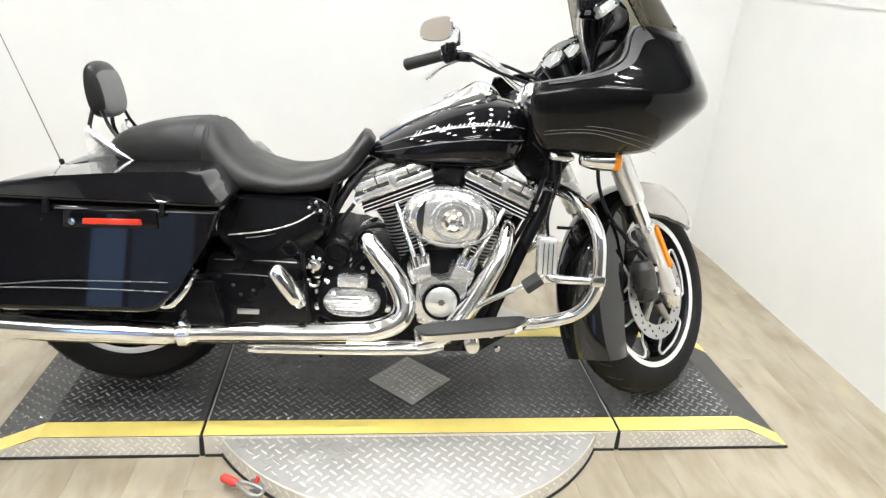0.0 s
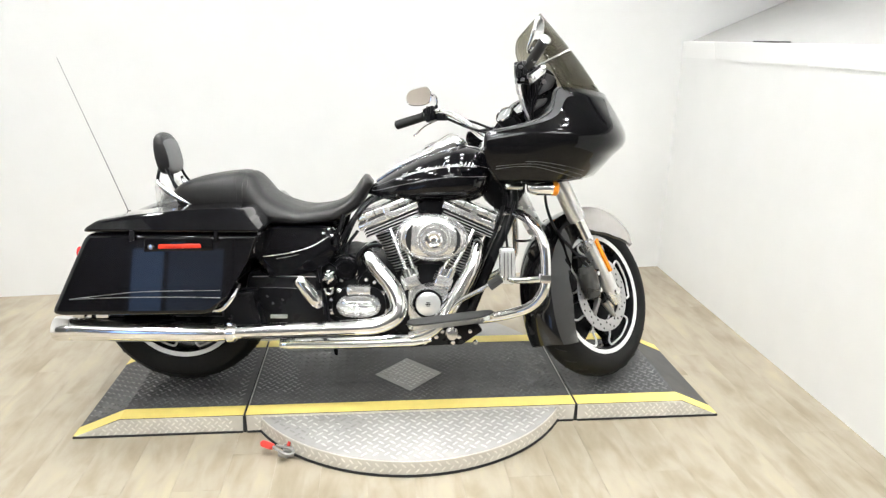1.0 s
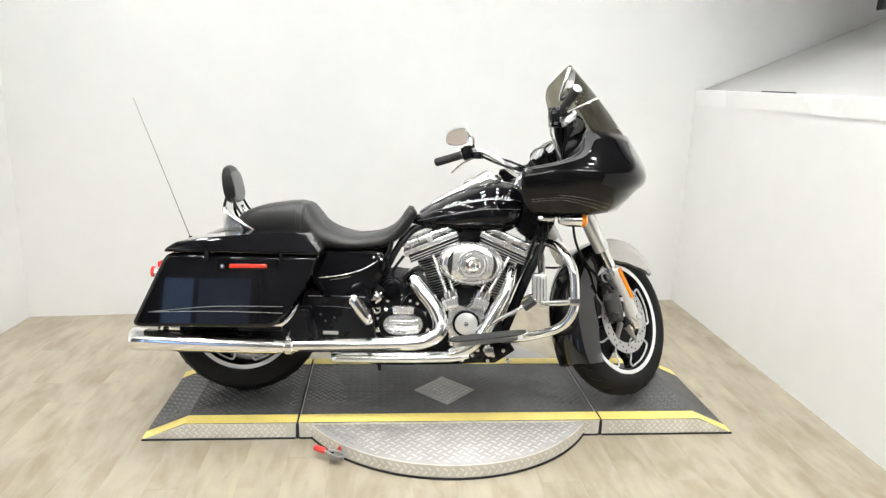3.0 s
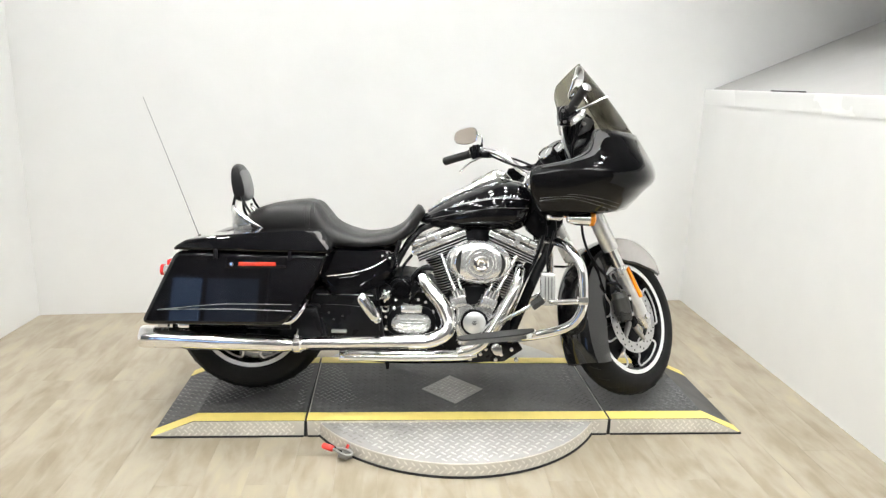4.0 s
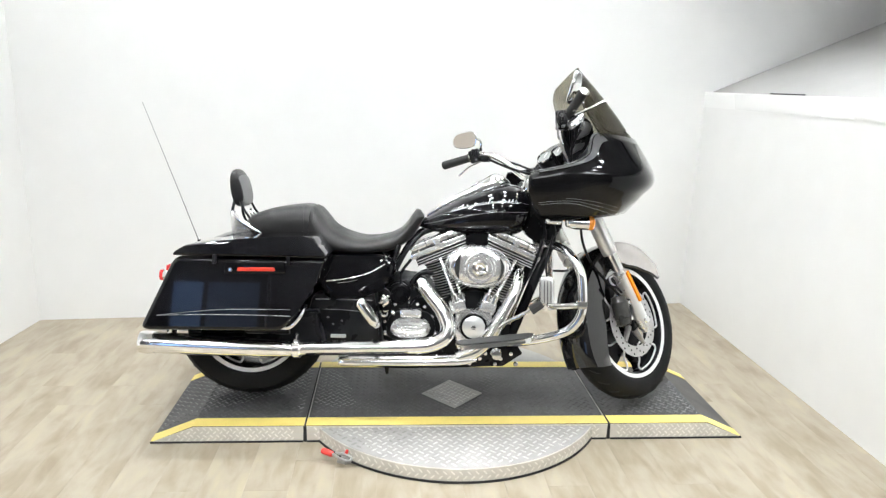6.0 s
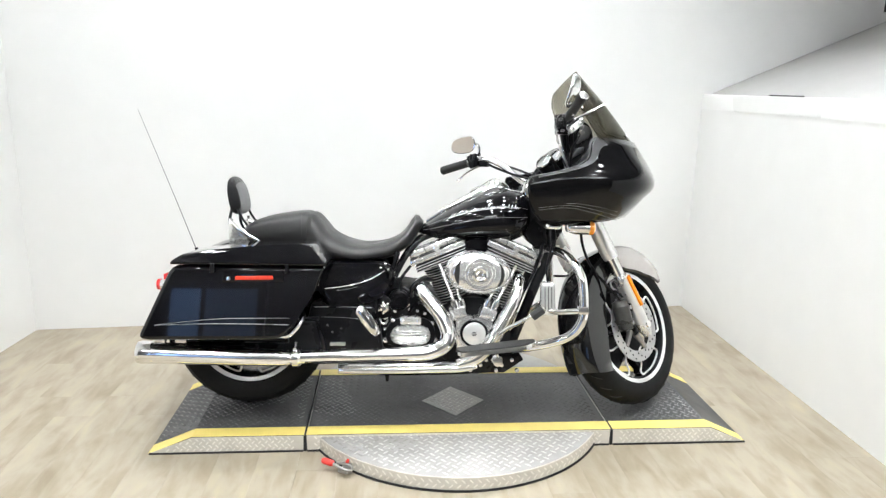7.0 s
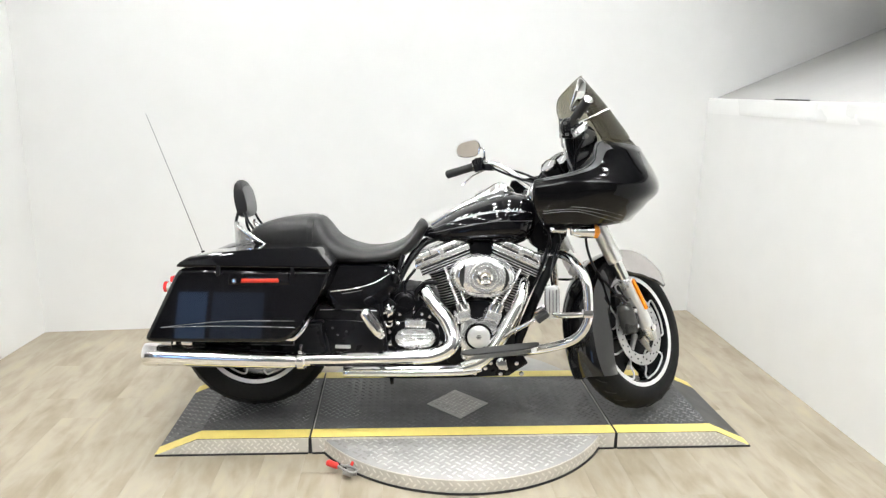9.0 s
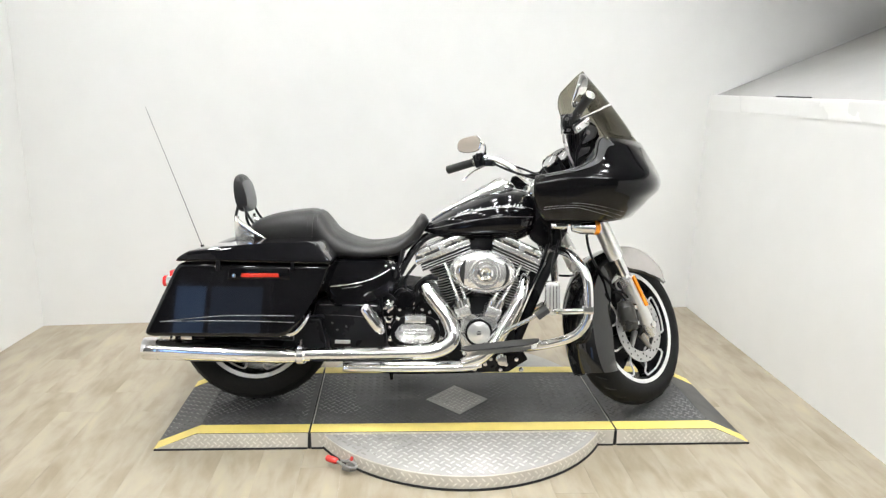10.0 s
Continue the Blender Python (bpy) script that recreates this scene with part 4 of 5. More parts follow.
# engine
crankcase = part("crankcase", slab(smooth_outline([(0.80, 0.20), (0.78, 0.36), (0.83, 0.45), (0.92, 0.47), (1.01, 0.45), (1.07, 0.36), (1.06, 0.24), (0.98, 0.19)]), -0.13, 0.15, 0.02), FIN, bike, "black engine crankcase")
for base, tip, name in ((Vector((0.868, 0, 0.42)), Vector((0.790, 0, 0.604)), "rear_cylinder"), (Vector((0.985, 0, 0.42)), Vector((1.063, 0, 0.604)), "front_cylinder")):
    d = (tip - base).normalized()
    m = axis(base, d)
    cyl = part(name, lathe([(0, 0), (0.056, 0), (0.056, 0.205), (0, 0.205)], m, 32), FIN, bike, "black finned cylinder")
    fins, edges = bmesh.new(), bmesh.new()
    for k in range(17):
        z = 0.006 + k * 0.0115
        r = 0.078 + (0.012 if k > 12 else 0.0) * (k - 12) / 4
        join(fins, lathe([(0.05, z), (r, z + 0.0004), (r, z + 0.0052), (0.05, z + 0.006)], m, 36))
        join(edges, lathe([(r + 0.0003, z + 0.0006), (r + 0.0012, z + 0.0018), (r + 0.0012, z + 0.0036), (r + 0.0003, z + 0.005)], m, 36))
    tagged(part("cooling_fin", fins, FIN, cyl, "black cooling fins"), kind="stuff")
    tagged(part("fin_edge", edges, FIN_EDGE, cyl, "bright machined fin edges"), kind="stuff")
    # square head fins
    sx = 1 if d.x > 0 else -1
    hf, he = bmesh.new(), bmesh.new()
    R = Matrix.Translation(base + d * 0.204) @ Matrix.Rotation(math.atan2(d.x, d.z), 4, "Y")
    for k in range(3):
        z = k * 0.0105
        join(hf, box(-0.108, 0.108, -0.132, 0.10, z, z + 0.0052, 0.0015, m=R))
        join(he, box(-0.1085, 0.1085, -0.1328, -0.1315, z + 0.0010, z + 0.0038, m=R))
    head = part("cylinder_head", hf, FIN, cyl, "black finned cylinder head")
    part("head_fin_edge", he, FIN_EDGE, head, "bright machined fin edges")
    rb = part("rocker_box", box(-0.120, 0.116, -0.128, 0.10, 0.032, 0.058, 0.007, m=R), POLISHED, cyl, "polished rocker box")
    part("rocker_cover", box(-0.114, 0.108, -0.12, 0.09, 0.0585, 0.090, 0.014, m=R), POLISHED, rb, "chrome rocker cover")
    for bx in (-0.07, 0.0, 0.07):
        part("cover_bolt", lathe([(0, 0.012), (0.007, 0.010), (0.008, 0)], R @ axis((bx * 1.2, -0.122, 0.056), (0, -0.4, 1)), 10), CHROME, rb)
    part("rocker_rib", box(-0.012, 0.012, -0.1315, -0.05, 0.034, 0.084, 0.004, m=R), POLISHED, rb)
    for bx in (-0.045, 0.05):
        part("cover_seam", box(bx - 0.0013, bx + 0.0013, -0.1208, 0.0, 0.0595, 0.0905, m=R), BLACK_GAP, rb, "dark seam", smooth=False)
    part("rocker_gasket", box(-0.117, 0.113, -0.1295, 0.095, 0.0568, 0.0592, m=R), BLACK_GAP, rb, "dark gasket line", smooth=False)
# push rod tubes and lifter blocks
for s0, s1, w in ((0.842, 0.778, -0.20), (0.868, 0.815, -0.185), (0.996, 1.085, -0.20), (0.966, 1.045, -0.185)):
    rod = part("pushrod_tube", tube([(s0, w, 0.445), (s0 + (s1 - s0) * 0.5, w + 0.02, 0.525), (s1, w + 0.05, 0.605)], 0.0088, 14, 3), CHROME, bike, "chrome pushrod tube")
    part("rod_collar", tube([(s0 - (s1 - s0) * 0.05, w, 0.432), (s0 + (s1 - s0) * 0.12, w, 0.468)], 0.0165, 14, smooth=False), CHROME, rod)
for s in (0.852, 0.974):
    part("lifter_block", box(s - 0.032, s + 0.032, -0.222, -0.12, 0.395, 0.44, 0.008, m=Matrix.Translation((s, 0, 0.42)) @ Matrix.Rotation(radians(-18 if s < 0.9 else 18), 4, "Y") @ Matrix.Translation((-s, 0, -0.42))), POLISHED, bike, "polished lifter block")
cam_cover = part("cam_cover", slab(smooth_outline([(0.852, 0.27), (0.846, 0.34), (0.852, 0.405), (0.90, 0.395), (0.95, 0.405), (0.985, 0.41), (0.99, 0.36), (0.975, 0.30), (0.94, 0.268), (0.89, 0.262)], 4), -0.205, -0.12, 0.012), POLISHED, bike, "polished cam cover")
part("timer_ring", lathe([(0.044, 0.0), (0.055, 0.0), (0.055, 0.012), (0.046, 0.013)], axis((0.918, -0.205, 0.338), (0, -1, 0)), 40, True), SATIN, cam_cover, "black ring")
timer = part("timer_cover", lathe([(0, 0.015), (0.040, 0.015), (0.046, 0.011), (0.047, 0.0)], axis((0.918, -0.205, 0.338), (0, -1, 0)), 40), BRUSHED, cam_cover, "round brushed timer cover")
for i in range(3):
    part("badge_bar", box(0.911 - 0.003 * (i == 1), 0.925 + 0.003 * (i == 1), -0.222, -0.2195, 0.330 + i * 0.006, 0.333 + i * 0.006), SATIN, timer, "dark badge bar", smooth=False)
for s, h in ((0.862, 0.275), (0.858, 0.395), (0.98, 0.40), (0.972, 0.308)):
    part("cover_bolt", lathe([(0, 0.006), (0.006, 0.005), (0.007, 0)], axis((s, -0.205, h), (0, -1, 0)), 10), CHROME, cam_cover)
# air cleaner
OVAL = Matrix.Translation((0.931, -0.150, 0.578)) @ Matrix.Rotation(radians(90), 4, "X") @ Matrix.Rotation(radians(-3), 4, "Z") @ Matrix.Diagonal((1.03, 0.675, 1, 1))
air = part("air_cleaner", lathe([(0, 0.074), (0.035, 0.074), (0.060, 0.072), (0.085, 0.070), (0.105, 0.066), (0.12, 0.056), (0.128, 0.040), (0.130, 0.012), (0.122, 0.0)], OVAL, 64), POLISHED, bike, "oval polished air cleaner cover")
part("air_back_plate", lathe([(0, 0.0), (0.125, 0.0), (0.125, -0.03), (0, -0.03)], OVAL, 48), SATIN, air, "black back plate")
for sgn, reach, thick in ((-1, 0.094, 0.020), (1, 0.098, 0.012)):
    # a dark crescent on each side of the round boss
    rim_in, rim_out = [], []
    for a in span(-38, 38, 11):
        c, q = math.cos(radians(a)), math.sin(radians(a))
        fade = 1 - (a / 38) ** 2
        rim_in.append(Vector((sgn * (reach - thick * fade) * c, 0.118 * q, 0.0728)))
        rim_out.append(Vector((sgn * reach * c, 0.118 * q, 0.0728)))
    b = loft([rim_in, rim_out, [p + Vector((0, 0, -0.006)) for p in rim_out], [p + Vector((0, 0, -0.006)) for p in rim_in]], closed=False, loop=True)
    b.transform(OVAL)
    part("inset", b, BLACK_GAP, air, "black crescent inset")
part("air_ring", lathe([(0.046, 0.074), (0.050, 0.079), (0.058, 0.079), (0.062, 0.072)], Matrix.Translation((0.936, -0.150, 0.578)) @ Matrix.Rotation(radians(90), 4, "X"), 40), POLISHED, air, "raised chrome ring")
part("air_medallion", lathe([(0, 0.081), (0.010, 0.084), (0.016, 0.080), (0.024, 0.083), (0.031, 0.080), (0.033, 0.074)], Matrix.Translation((0.936, -0.150, 0.578)) @ Matrix.Rotation(radians(90), 4, "X"), 32), CHROME, air, "round chrome medallion")
# gearbox side
gear = part("gearbox", slab(smooth_outline([(0.54, 0.27), (0.53, 0.40), (0.55, 0.49), (0.66, 0.515), (0.76, 0.47), (0.80, 0.40), (0.79, 0.27), (0.70, 0.245)]), -0.175, 0.12, 0.02), FIN, bike, "black gearbox casing")
end = part("gearbox_cover", slab(smooth_outline([(0.592, 0.31), (0.588, 0.335), (0.61, 0.362), (0.665, 0.369), (0.72, 0.363), (0.742, 0.336), (0.735, 0.308), (0.70, 0.292), (0.63, 0.292)], 5), -0.232, -0.165, 0.014, 3), POLISHED, gear, "oval polished gearbox cover")
for i in range(4):
    part("cover_rib", tube([(0.62, -0.2345, 0.312 + i * 0.012), (0.71, -0.2345, 0.312 + i * 0.012)], 0.0016, 6, smooth=False), POLISHED, end)
part("fluid_cover", box(0.622, 0.707, -0.222, -0.16, 0.372, 0.402, 0.006), POLISHED, gear, "chrome reservoir cap")
for s, h, r in ((0.561, 0.395, 0.011), (0.580, 0.34, 0.009), (0.563, 0.30, 0.010), (0.648, 0.448, 0.011), (0.735, 0.44, 0.011), (0.75, 0.37, 0.008), (0.765, 0.30, 0.010), (0.60, 0.42, 0.007), (0.585, 0.30, 0.007), (0.635, 0.387, 0.006), (0.695, 0.387, 0.006), (0.70, 0.475, 0.009), (0.715, 0.50, 0.007)):
    z = -0.178 if h != 0.387 else -0.225
    part("case_bolt", lathe([(0, 0.012), (r, 0.010), (r * 1.2, 0.005), (r * 1.2, 0)], axis((s, z, h), (0, -1, 0)), 14), POLISHED, gear)
cap = part("cylinder_cap", lathe([(0, 0.030), (0.008, 0.030), (0.010, 0.022), (0.017, 0.020), (0.021, 0.012), (0.021, -0.03), (0.016, -0.06)], axis((0.561, -0.222, 0.441), (0, -1, 0)), 22), CHROME, bike, "chrome master cylinder cap")
for k in range(7):
    a = 2 * math.pi * k / 7
    part("cap_knob", lathe([(0, 0.008), (0.005, 0.006), (0.006, 0.0), (0.006, -0.02)], axis((0.561 + 0.020 * math.cos(a), -0.232, 0.441 + 0.020 * math.sin(a)), (0.3 * math.cos(a), -1, 0.3 * math.sin(a))), 10), CHROME if k % 3 else SATIN, cap)
part("cap_bracket", slab(smooth_outline([(0.535, 0.40), (0.53, 0.47), (0.555, 0.485), (0.585, 0.46), (0.58, 0.40)], 3), -0.20, -0.185, 0.004), SATIN, cap, "black bracket")
part("hose_union", tube([(0.585, -0.21, 0.395), (0.592, -0.225, 0.392), (0.600, -0.225, 0.388)], 0.0085, 10, 3), CHROME, bike, "chrome hose union")
part("brake_line", tube([(0.545, -0.235, 0.40), (0.55, -0.238, 0.383), (0.566, -0.238, 0.381), (0.572, -0.235, 0.395)], 0.0055, 8, 4), CHROME, bike, "bright hose clip")

motor = part("starter_motor", tube([(0.616, -0.195, 0.463), (0.616, -0.188, 0.463), (0.616, 0.02, 0.463)], [0.036, 0.044, 0.044], 28, smooth=False), SATIN, bike, "black starter motor")
for r0 in (0.030, 0.018):
    part("motor_ring", lathe([(r0 - 0.004, 0.0), (r0 - 0.002, 0.004), (r0 + 0.002, 0.004), (r0 + 0.004, 0.0)], axis((0.616, -0.195, 0.463), (0, -1, 0)), 28), SATIN, motor)
part("oil_filler", tube([(0.70, -0.20, 0.475), (0.705, -0.19, 0.50), (0.71, -0.17, 0.525)], 0.014, 14, 3), CHROME, bike, "chrome oil filler cap")
part("oil_line", tube([(0.735, -0.18, 0.44), (0.70, -0.205, 0.46), (0.672, -0.205, 0.44), (0.655, -0.19, 0.405)], 0.006, 8, 5), SATIN, bike, "black oil line")
part("sensor", tube([(0.672, -0.20, 0.50), (0.70, -0.205, 0.485), (0.715, -0.205, 0.46)], 0.0055, 8, 4), CHROME, bike, "bright sensor line")
part("brake_hose", tube([(0.53, -0.215, 0.56), (0.525, -0.222, 0.48), (0.535, -0.225, 0.40), (0.545, -0.222, 0.30)], 0.007, 8, 5), SATIN, bike, "black brake hose")
for k, (s, h) in enumerate(((0.66, 0.425), (0.69, 0.42), (0.72, 0.41), (0.60, 0.36), (0.585, 0.385), (0.745, 0.335), (0.625, 0.455), (0.56, 0.345))):
    part("case_bolt", lathe([(0, 0.008), (0.006, 0.007), (0.0075, 0.0)], axis((s, -0.178, h), (0, -1, 0)), 12), POLISHED, gear)
part("gearbox_rib", slab(smooth_outline([(0.575, 0.285), (0.57, 0.35), (0.60, 0.385), (0.665, 0.395), (0.735, 0.385), (0.762, 0.34), (0.75, 0.285), (0.66, 0.27)], 4), -0.195, -0.17, 0.006), FIN, gear, "raised casting")

# side covers, frame, neck
side_cover = part("side_cover", slab(smooth_outline([(0.315, 0.45), (0.31, 0.56), (0.335, 0.61), (0.45, 0.618), (0.565, 0.612), (0.60, 0.57), (0.575, 0.505), (0.50, 0.462), (0.40, 0.445)], 4), -0.235, -0.15, 0.03, 3), PAINT, bike, "gloss black side cover")
# brushed metal makes this stripe bright, in place of the tube lights' reflection
part("pinstripe", tube([(0.33, -0.2365, 0.515), (0.42, -0.2365, 0.528), (0.50, -0.2365, 0.552), (0.56, -0.236, 0.588)], 0.0021, 6, 3), BRUSHED, side_cover, "silver pinstripe brightened for a tube-light reflection")
part("pinstripe", tube([(0.375, -0.2365, 0.508), (0.42, -0.2365, 0.515), (0.455, -0.2365, 0.524)], 0.0012, 5, 3), STRIPE, side_cover, "thin silver pinstripe")
b = slab(smooth_outline([(0.315, 0.45), (0.31, 0.56), (0.335, 0.61), (0.45, 0.618), (0.565, 0.612), (0.60, 0.57), (0.575, 0.505), (0.50, 0.462), (0.40, 0.445)], 4), -0.235, -0.15, 0.03, 3)
b.transform(FLIP)
part("side_cover", b, PAINT, bike, "gloss black side cover")
lower_panel = part("lower_panel", slab([(0.22, 0.232), (0.27, 0.45), (0.30, 0.462), (0.50, 0.455), (0.535, 0.43), (0.56, 0.232)], -0.215, 0.16, 0.012), SATIN, bike, "satin black lower panel")
part("pinstripe", tube([(0.285, -0.2165, 0.438), (0.40, -0.2165, 0.440), (0.51, -0.2165, 0.438)], 0.0017, 5, 3), ALLOY, lower_panel, "thin silver pinstripe")
part("pinstripe", tube([(0.31, -0.2165, 0.398), (0.40, -0.2165, 0.397), (0.50, -0.2165, 0.388)], 0.0011, 5, 3), STRIPE, lower_panel, "thin silver pinstripe")
part("swingarm", tube([(0.0, -0.14, 0.32), (0.25, -0.15, 0.33), (0.55, -0.13, 0.36)], 0.028, 12, 4, flat=0.8), SATIN, bike, "black swingarm")
part("plate_tag", box(0.348, 0.408, -0.235, -0.222, 0.287, 0.300, 0.002), ALLOY, bike, "small pale label plate")
for w in (-0.115, 0.115):
    part("frame_tube", tube([(1.235, w * 0.35, 0.78), (1.234, w * 0.8, 0.675), (1.16, w, 0.493), (1.09, w, 0.305), (1.05, w, 0.20), (0.95, w, 0.168), (0.60, w, 0.155), (0.45, w, 0.17)], 0.0205, 14, 6), SATIN, bike, "black frame tube")
    part("backbone_tube", tube([(1.20, w * 0.4, 0.80), (0.95, w * 0.5, 0.745), (0.74, w * 0.6, 0.715), (0.655, w * 1.1, 0.655), (0.585, w * 1.3, 0.52), (0.57, w * 1.35, 0.42)], 0.0105, 12, 5), SATIN, bike, "black frame tube")
    part("rear_brace", tube([(0.605, w * 1.25, 0.655), (0.59, w * 1.35, 0.59), (0.555, w * 1.4, 0.51)], 0.009, 10, 4), SATIN, bike, "black frame brace")
part("steering_neck", slab(smooth_outline([(1.13, 0.72), (1.12, 0.86), (1.18, 0.90), (1.27, 0.84), (1.285, 0.74), (1.25, 0.68), (1.19, 0.67)]), -0.065, 0.065, 0.02), SATIN, bike, "black steering neck")
part("oil_pan", slab([(0.55, 0.165), (0.56, 0.25), (1.05, 0.25), (1.06, 0.18), (0.98, 0.158)], -0.12, 0.12, 0.012), FIN, bike, "black oil pan")
part("coil_cover", slab(smooth_outline([(0.88, 0.655), (0.88, 0.70), (0.99, 0.70), (0.985, 0.66)]), -0.10, 0.10, 0.01), SATIN, bike, "black coil cover under the tank")
for k in range(7):
    part("frame_bolt", lathe([(0, 0.008), (0.008, 0.007), (0.010, 0)], axis((0.91 + 0.032 * k + (k % 2) * 0.01, -0.152, 0.172 + 0.022 * (k % 3)), (0, -1, 0)), 12), CHROME, bike)
part("mount_bracket", slab([(0.90, 0.155), (0.90, 0.25), (1.10, 0.26), (1.13, 0.215), (1.05, 0.16)], -0.15, -0.118, 0.006), SATIN, bike, "black floorboard bracket")
part("mount_boss", lathe([(0, 0.03), (0.018, 0.028), (0.022, 0.0)], axis((1.0, -0.33, 0.262), (0, -1, 0)), 20), CHROME, bike, "chrome mounting boss")

# floorboards, brake pedal, passenger peg
tip = Matrix.Translation((0.99, 0, 0.322)) @ Matrix.Rotation(radians(-7.5), 4, "Y")
def board(width, z0, z1, bevel):
    out = smooth_outline([(-0.135, -0.322), (-0.135, -0.388), (-0.10, -0.402), (0.05, -0.405), (0.115, -0.397), (0.142, -0.37), (0.138, -0.322)], 4)
    b = bmesh.new()
    c = (0.0, -0.355)
    lo = [b.verts.new((c[0] + (x - c[0]) * width, c[1] + (y - c[1]) * width, z0)) for x, y in out]
    hi = [b.verts.new((v.co.x, v.co.y, z1)) for v in lo]
    b.faces.new(lo[::-1])
    b.faces.new(hi)
    for i in range(len(out)):
        j = (i + 1) % len(out)
        b.faces.new((lo[i], lo[j], hi[j], hi[i]))
    bmesh.ops.bevel(b, geom=b.edges[:], offset=bevel, segments=2, affect="EDGES")
    b.transform(tip)
    return b
pan, pan2 = both("floorboard", lambda: board(1.0, -0.015, 0.001, 0.003), CHROME, bike, "chrome floorboard pan")
both("rubber_pad", lambda: board(0.96, 0.001, 0.006, 0.002), GREY_PANEL, pan, "black rubber pad")
pedal = part("brake_pedal", tube([(0.99, -0.25, 0.30), (1.02, -0.30, 0.365), (1.10, -0.33, 0.42), (1.175, -0.345, 0.468)], [0.008, 0.008, 0.0075, 0.007], 12, 5), CHROME, bike, "chrome brake pedal")
part("pedal_pad", box(-0.026, 0.026, -0.034, 0.034, -0.010, 0.010, 0.006, m=Matrix.Translation((1.145, -0.355, 0.452)) @ Matrix.Rotation(radians(-38), 4, "Y")), GREY_PANEL, pedal, "black rubber pedal pad")
both("passenger_peg", lambda: tube([(0.470, -0.355, 0.464), (0.477, -0.357, 0.455), (0.505, -0.36, 0.418), (0.532, -0.36, 0.381), (0.538, -0.36, 0.373)], [0.016, 0.023, 0.024, 0.022, 0.013], 18, 3), CHROME, bike, "folded chrome passenger footrest")
part("peg_end", lathe([(0, 0.008), (0.011, 0.006), (0.016, 0.0), (0.016, -0.01)], axis((0.541, -0.362, 0.369), (0.45, -0.55, -0.6)), 16), CHROME, bike, "chrome peg end cap")
part("peg_rubber", tube([(0.488, -0.379, 0.452), (0.508, -0.382, 0.424), (0.528, -0.381, 0.395)], 0.006, 10, 3, flat=0.5), GREY_PANEL, bike, "dark rubber insert of the peg")
# grey studs added to the lower panel in place of small glints
for s, h in ((0.335, 0.365), (0.39, 0.352), (0.355, 0.338), (0.30, 0.36)):
    part("panel_bolt", lathe([(0, 0.005), (0.004, 0.004), (0.005, 0)], axis((s, -0.2155, h), (0, -1, 0)), 10), EDGE_GREY, lower_panel)
for s, h in ((0.545, 0.60), (0.563, 0.615), (0.575, 0.592)):
    part("frame_bolt", lathe([(0, 0.007), (0.005, 0.006), (0.006, 0)], axis((s, -0.236, h), (0, -1, 0.2)), 10), CHROME, side_cover)
part("peg_mount", tube([(0.52, -0.20, 0.375), (0.53, -0.35, 0.385)], 0.013, 12, smooth=False), SATIN, bike, "black peg mount")

# engine guard with cross pieces
guard, _ = both("engine_guard", lambda: tube([(1.20, -0.06, 0.665), (1.235, -0.17, 0.672), (1.272, -0.28, 0.655), (1.308, -0.345, 0.592), (1.320, -0.355, 0.50), (1.317, -0.355, 0.43), (1.285, -0.345, 0.372), (1.22, -0.325, 0.335), (1.12, -0.27, 0.298), (1.05, -0.16, 0.262), (1.03, -0.10, 0.25)], 0.0175, 18, 6), CHROME, bike, "chrome engine guard")
part("guard_cross", tube([(1.185, -0.24, 0.448), (1.23, -0.30, 0.447), (1.318, -0.35, 0.462)], 0.012, 12, 4), CHROME, guard, "chrome cross piece")
part("guard_clamp", box(1.298, 1.336, -0.378, -0.335, 0.452, 0.482, 0.007), CHROME, guard, "chrome clamp")
part("oil_cooler", slab([(1.174, 0.428), (1.170, 0.548), (1.177, 0.557), (1.216, 0.557), (1.224, 0.548), (1.230, 0.432), (1.222, 0.424)], -0.278, -0.235, 0.006), BRUSHED, bike, "tall bright oil cooler cover")
for k in range(3):
    part("cooler_groove", tube([(1.188 + 0.013 * k, -0.280, 0.442), (1.184 + 0.013 * k, -0.280, 0.542)], 0.0012, 6, smooth=False), SATIN, bike)
for pts, r in (([(1.20, -0.25, 0.548), (1.194, -0.245, 0.60), (1.205, -0.22, 0.645), (1.22, -0.19, 0.68), (1.235, -0.15, 0.71)], 0.0045), ([(1.222, -0.25, 0.58), (1.26, -0.24, 0.578), (1.29, -0.2, 0.575)], 0.0045),
               ([(1.345, -0.14, 0.76), (1.362, -0.13, 0.68), (1.40, -0.13, 0.60), (1.47, -0.14, 0.52), (1.52, -0.14, 0.47)], 0.0055), ([(1.46, -0.15, 0.50), (1.50, -0.15, 0.505), (1.53, -0.14, 0.48)], 0.005),
               ([(1.16, -0.12, 0.80), (1.20, -0.13, 0.74), (1.17, -0.13, 0.60), (1.10, -0.13, 0.45)], 0.007), ([(0.66, -0.16, 0.60), (0.62, -0.18, 0.54), (0.63, -0.19, 0.47)], 0.006)):
    part("cable", tube(pts, r, 8, 5), SATIN, bike, "black cable")

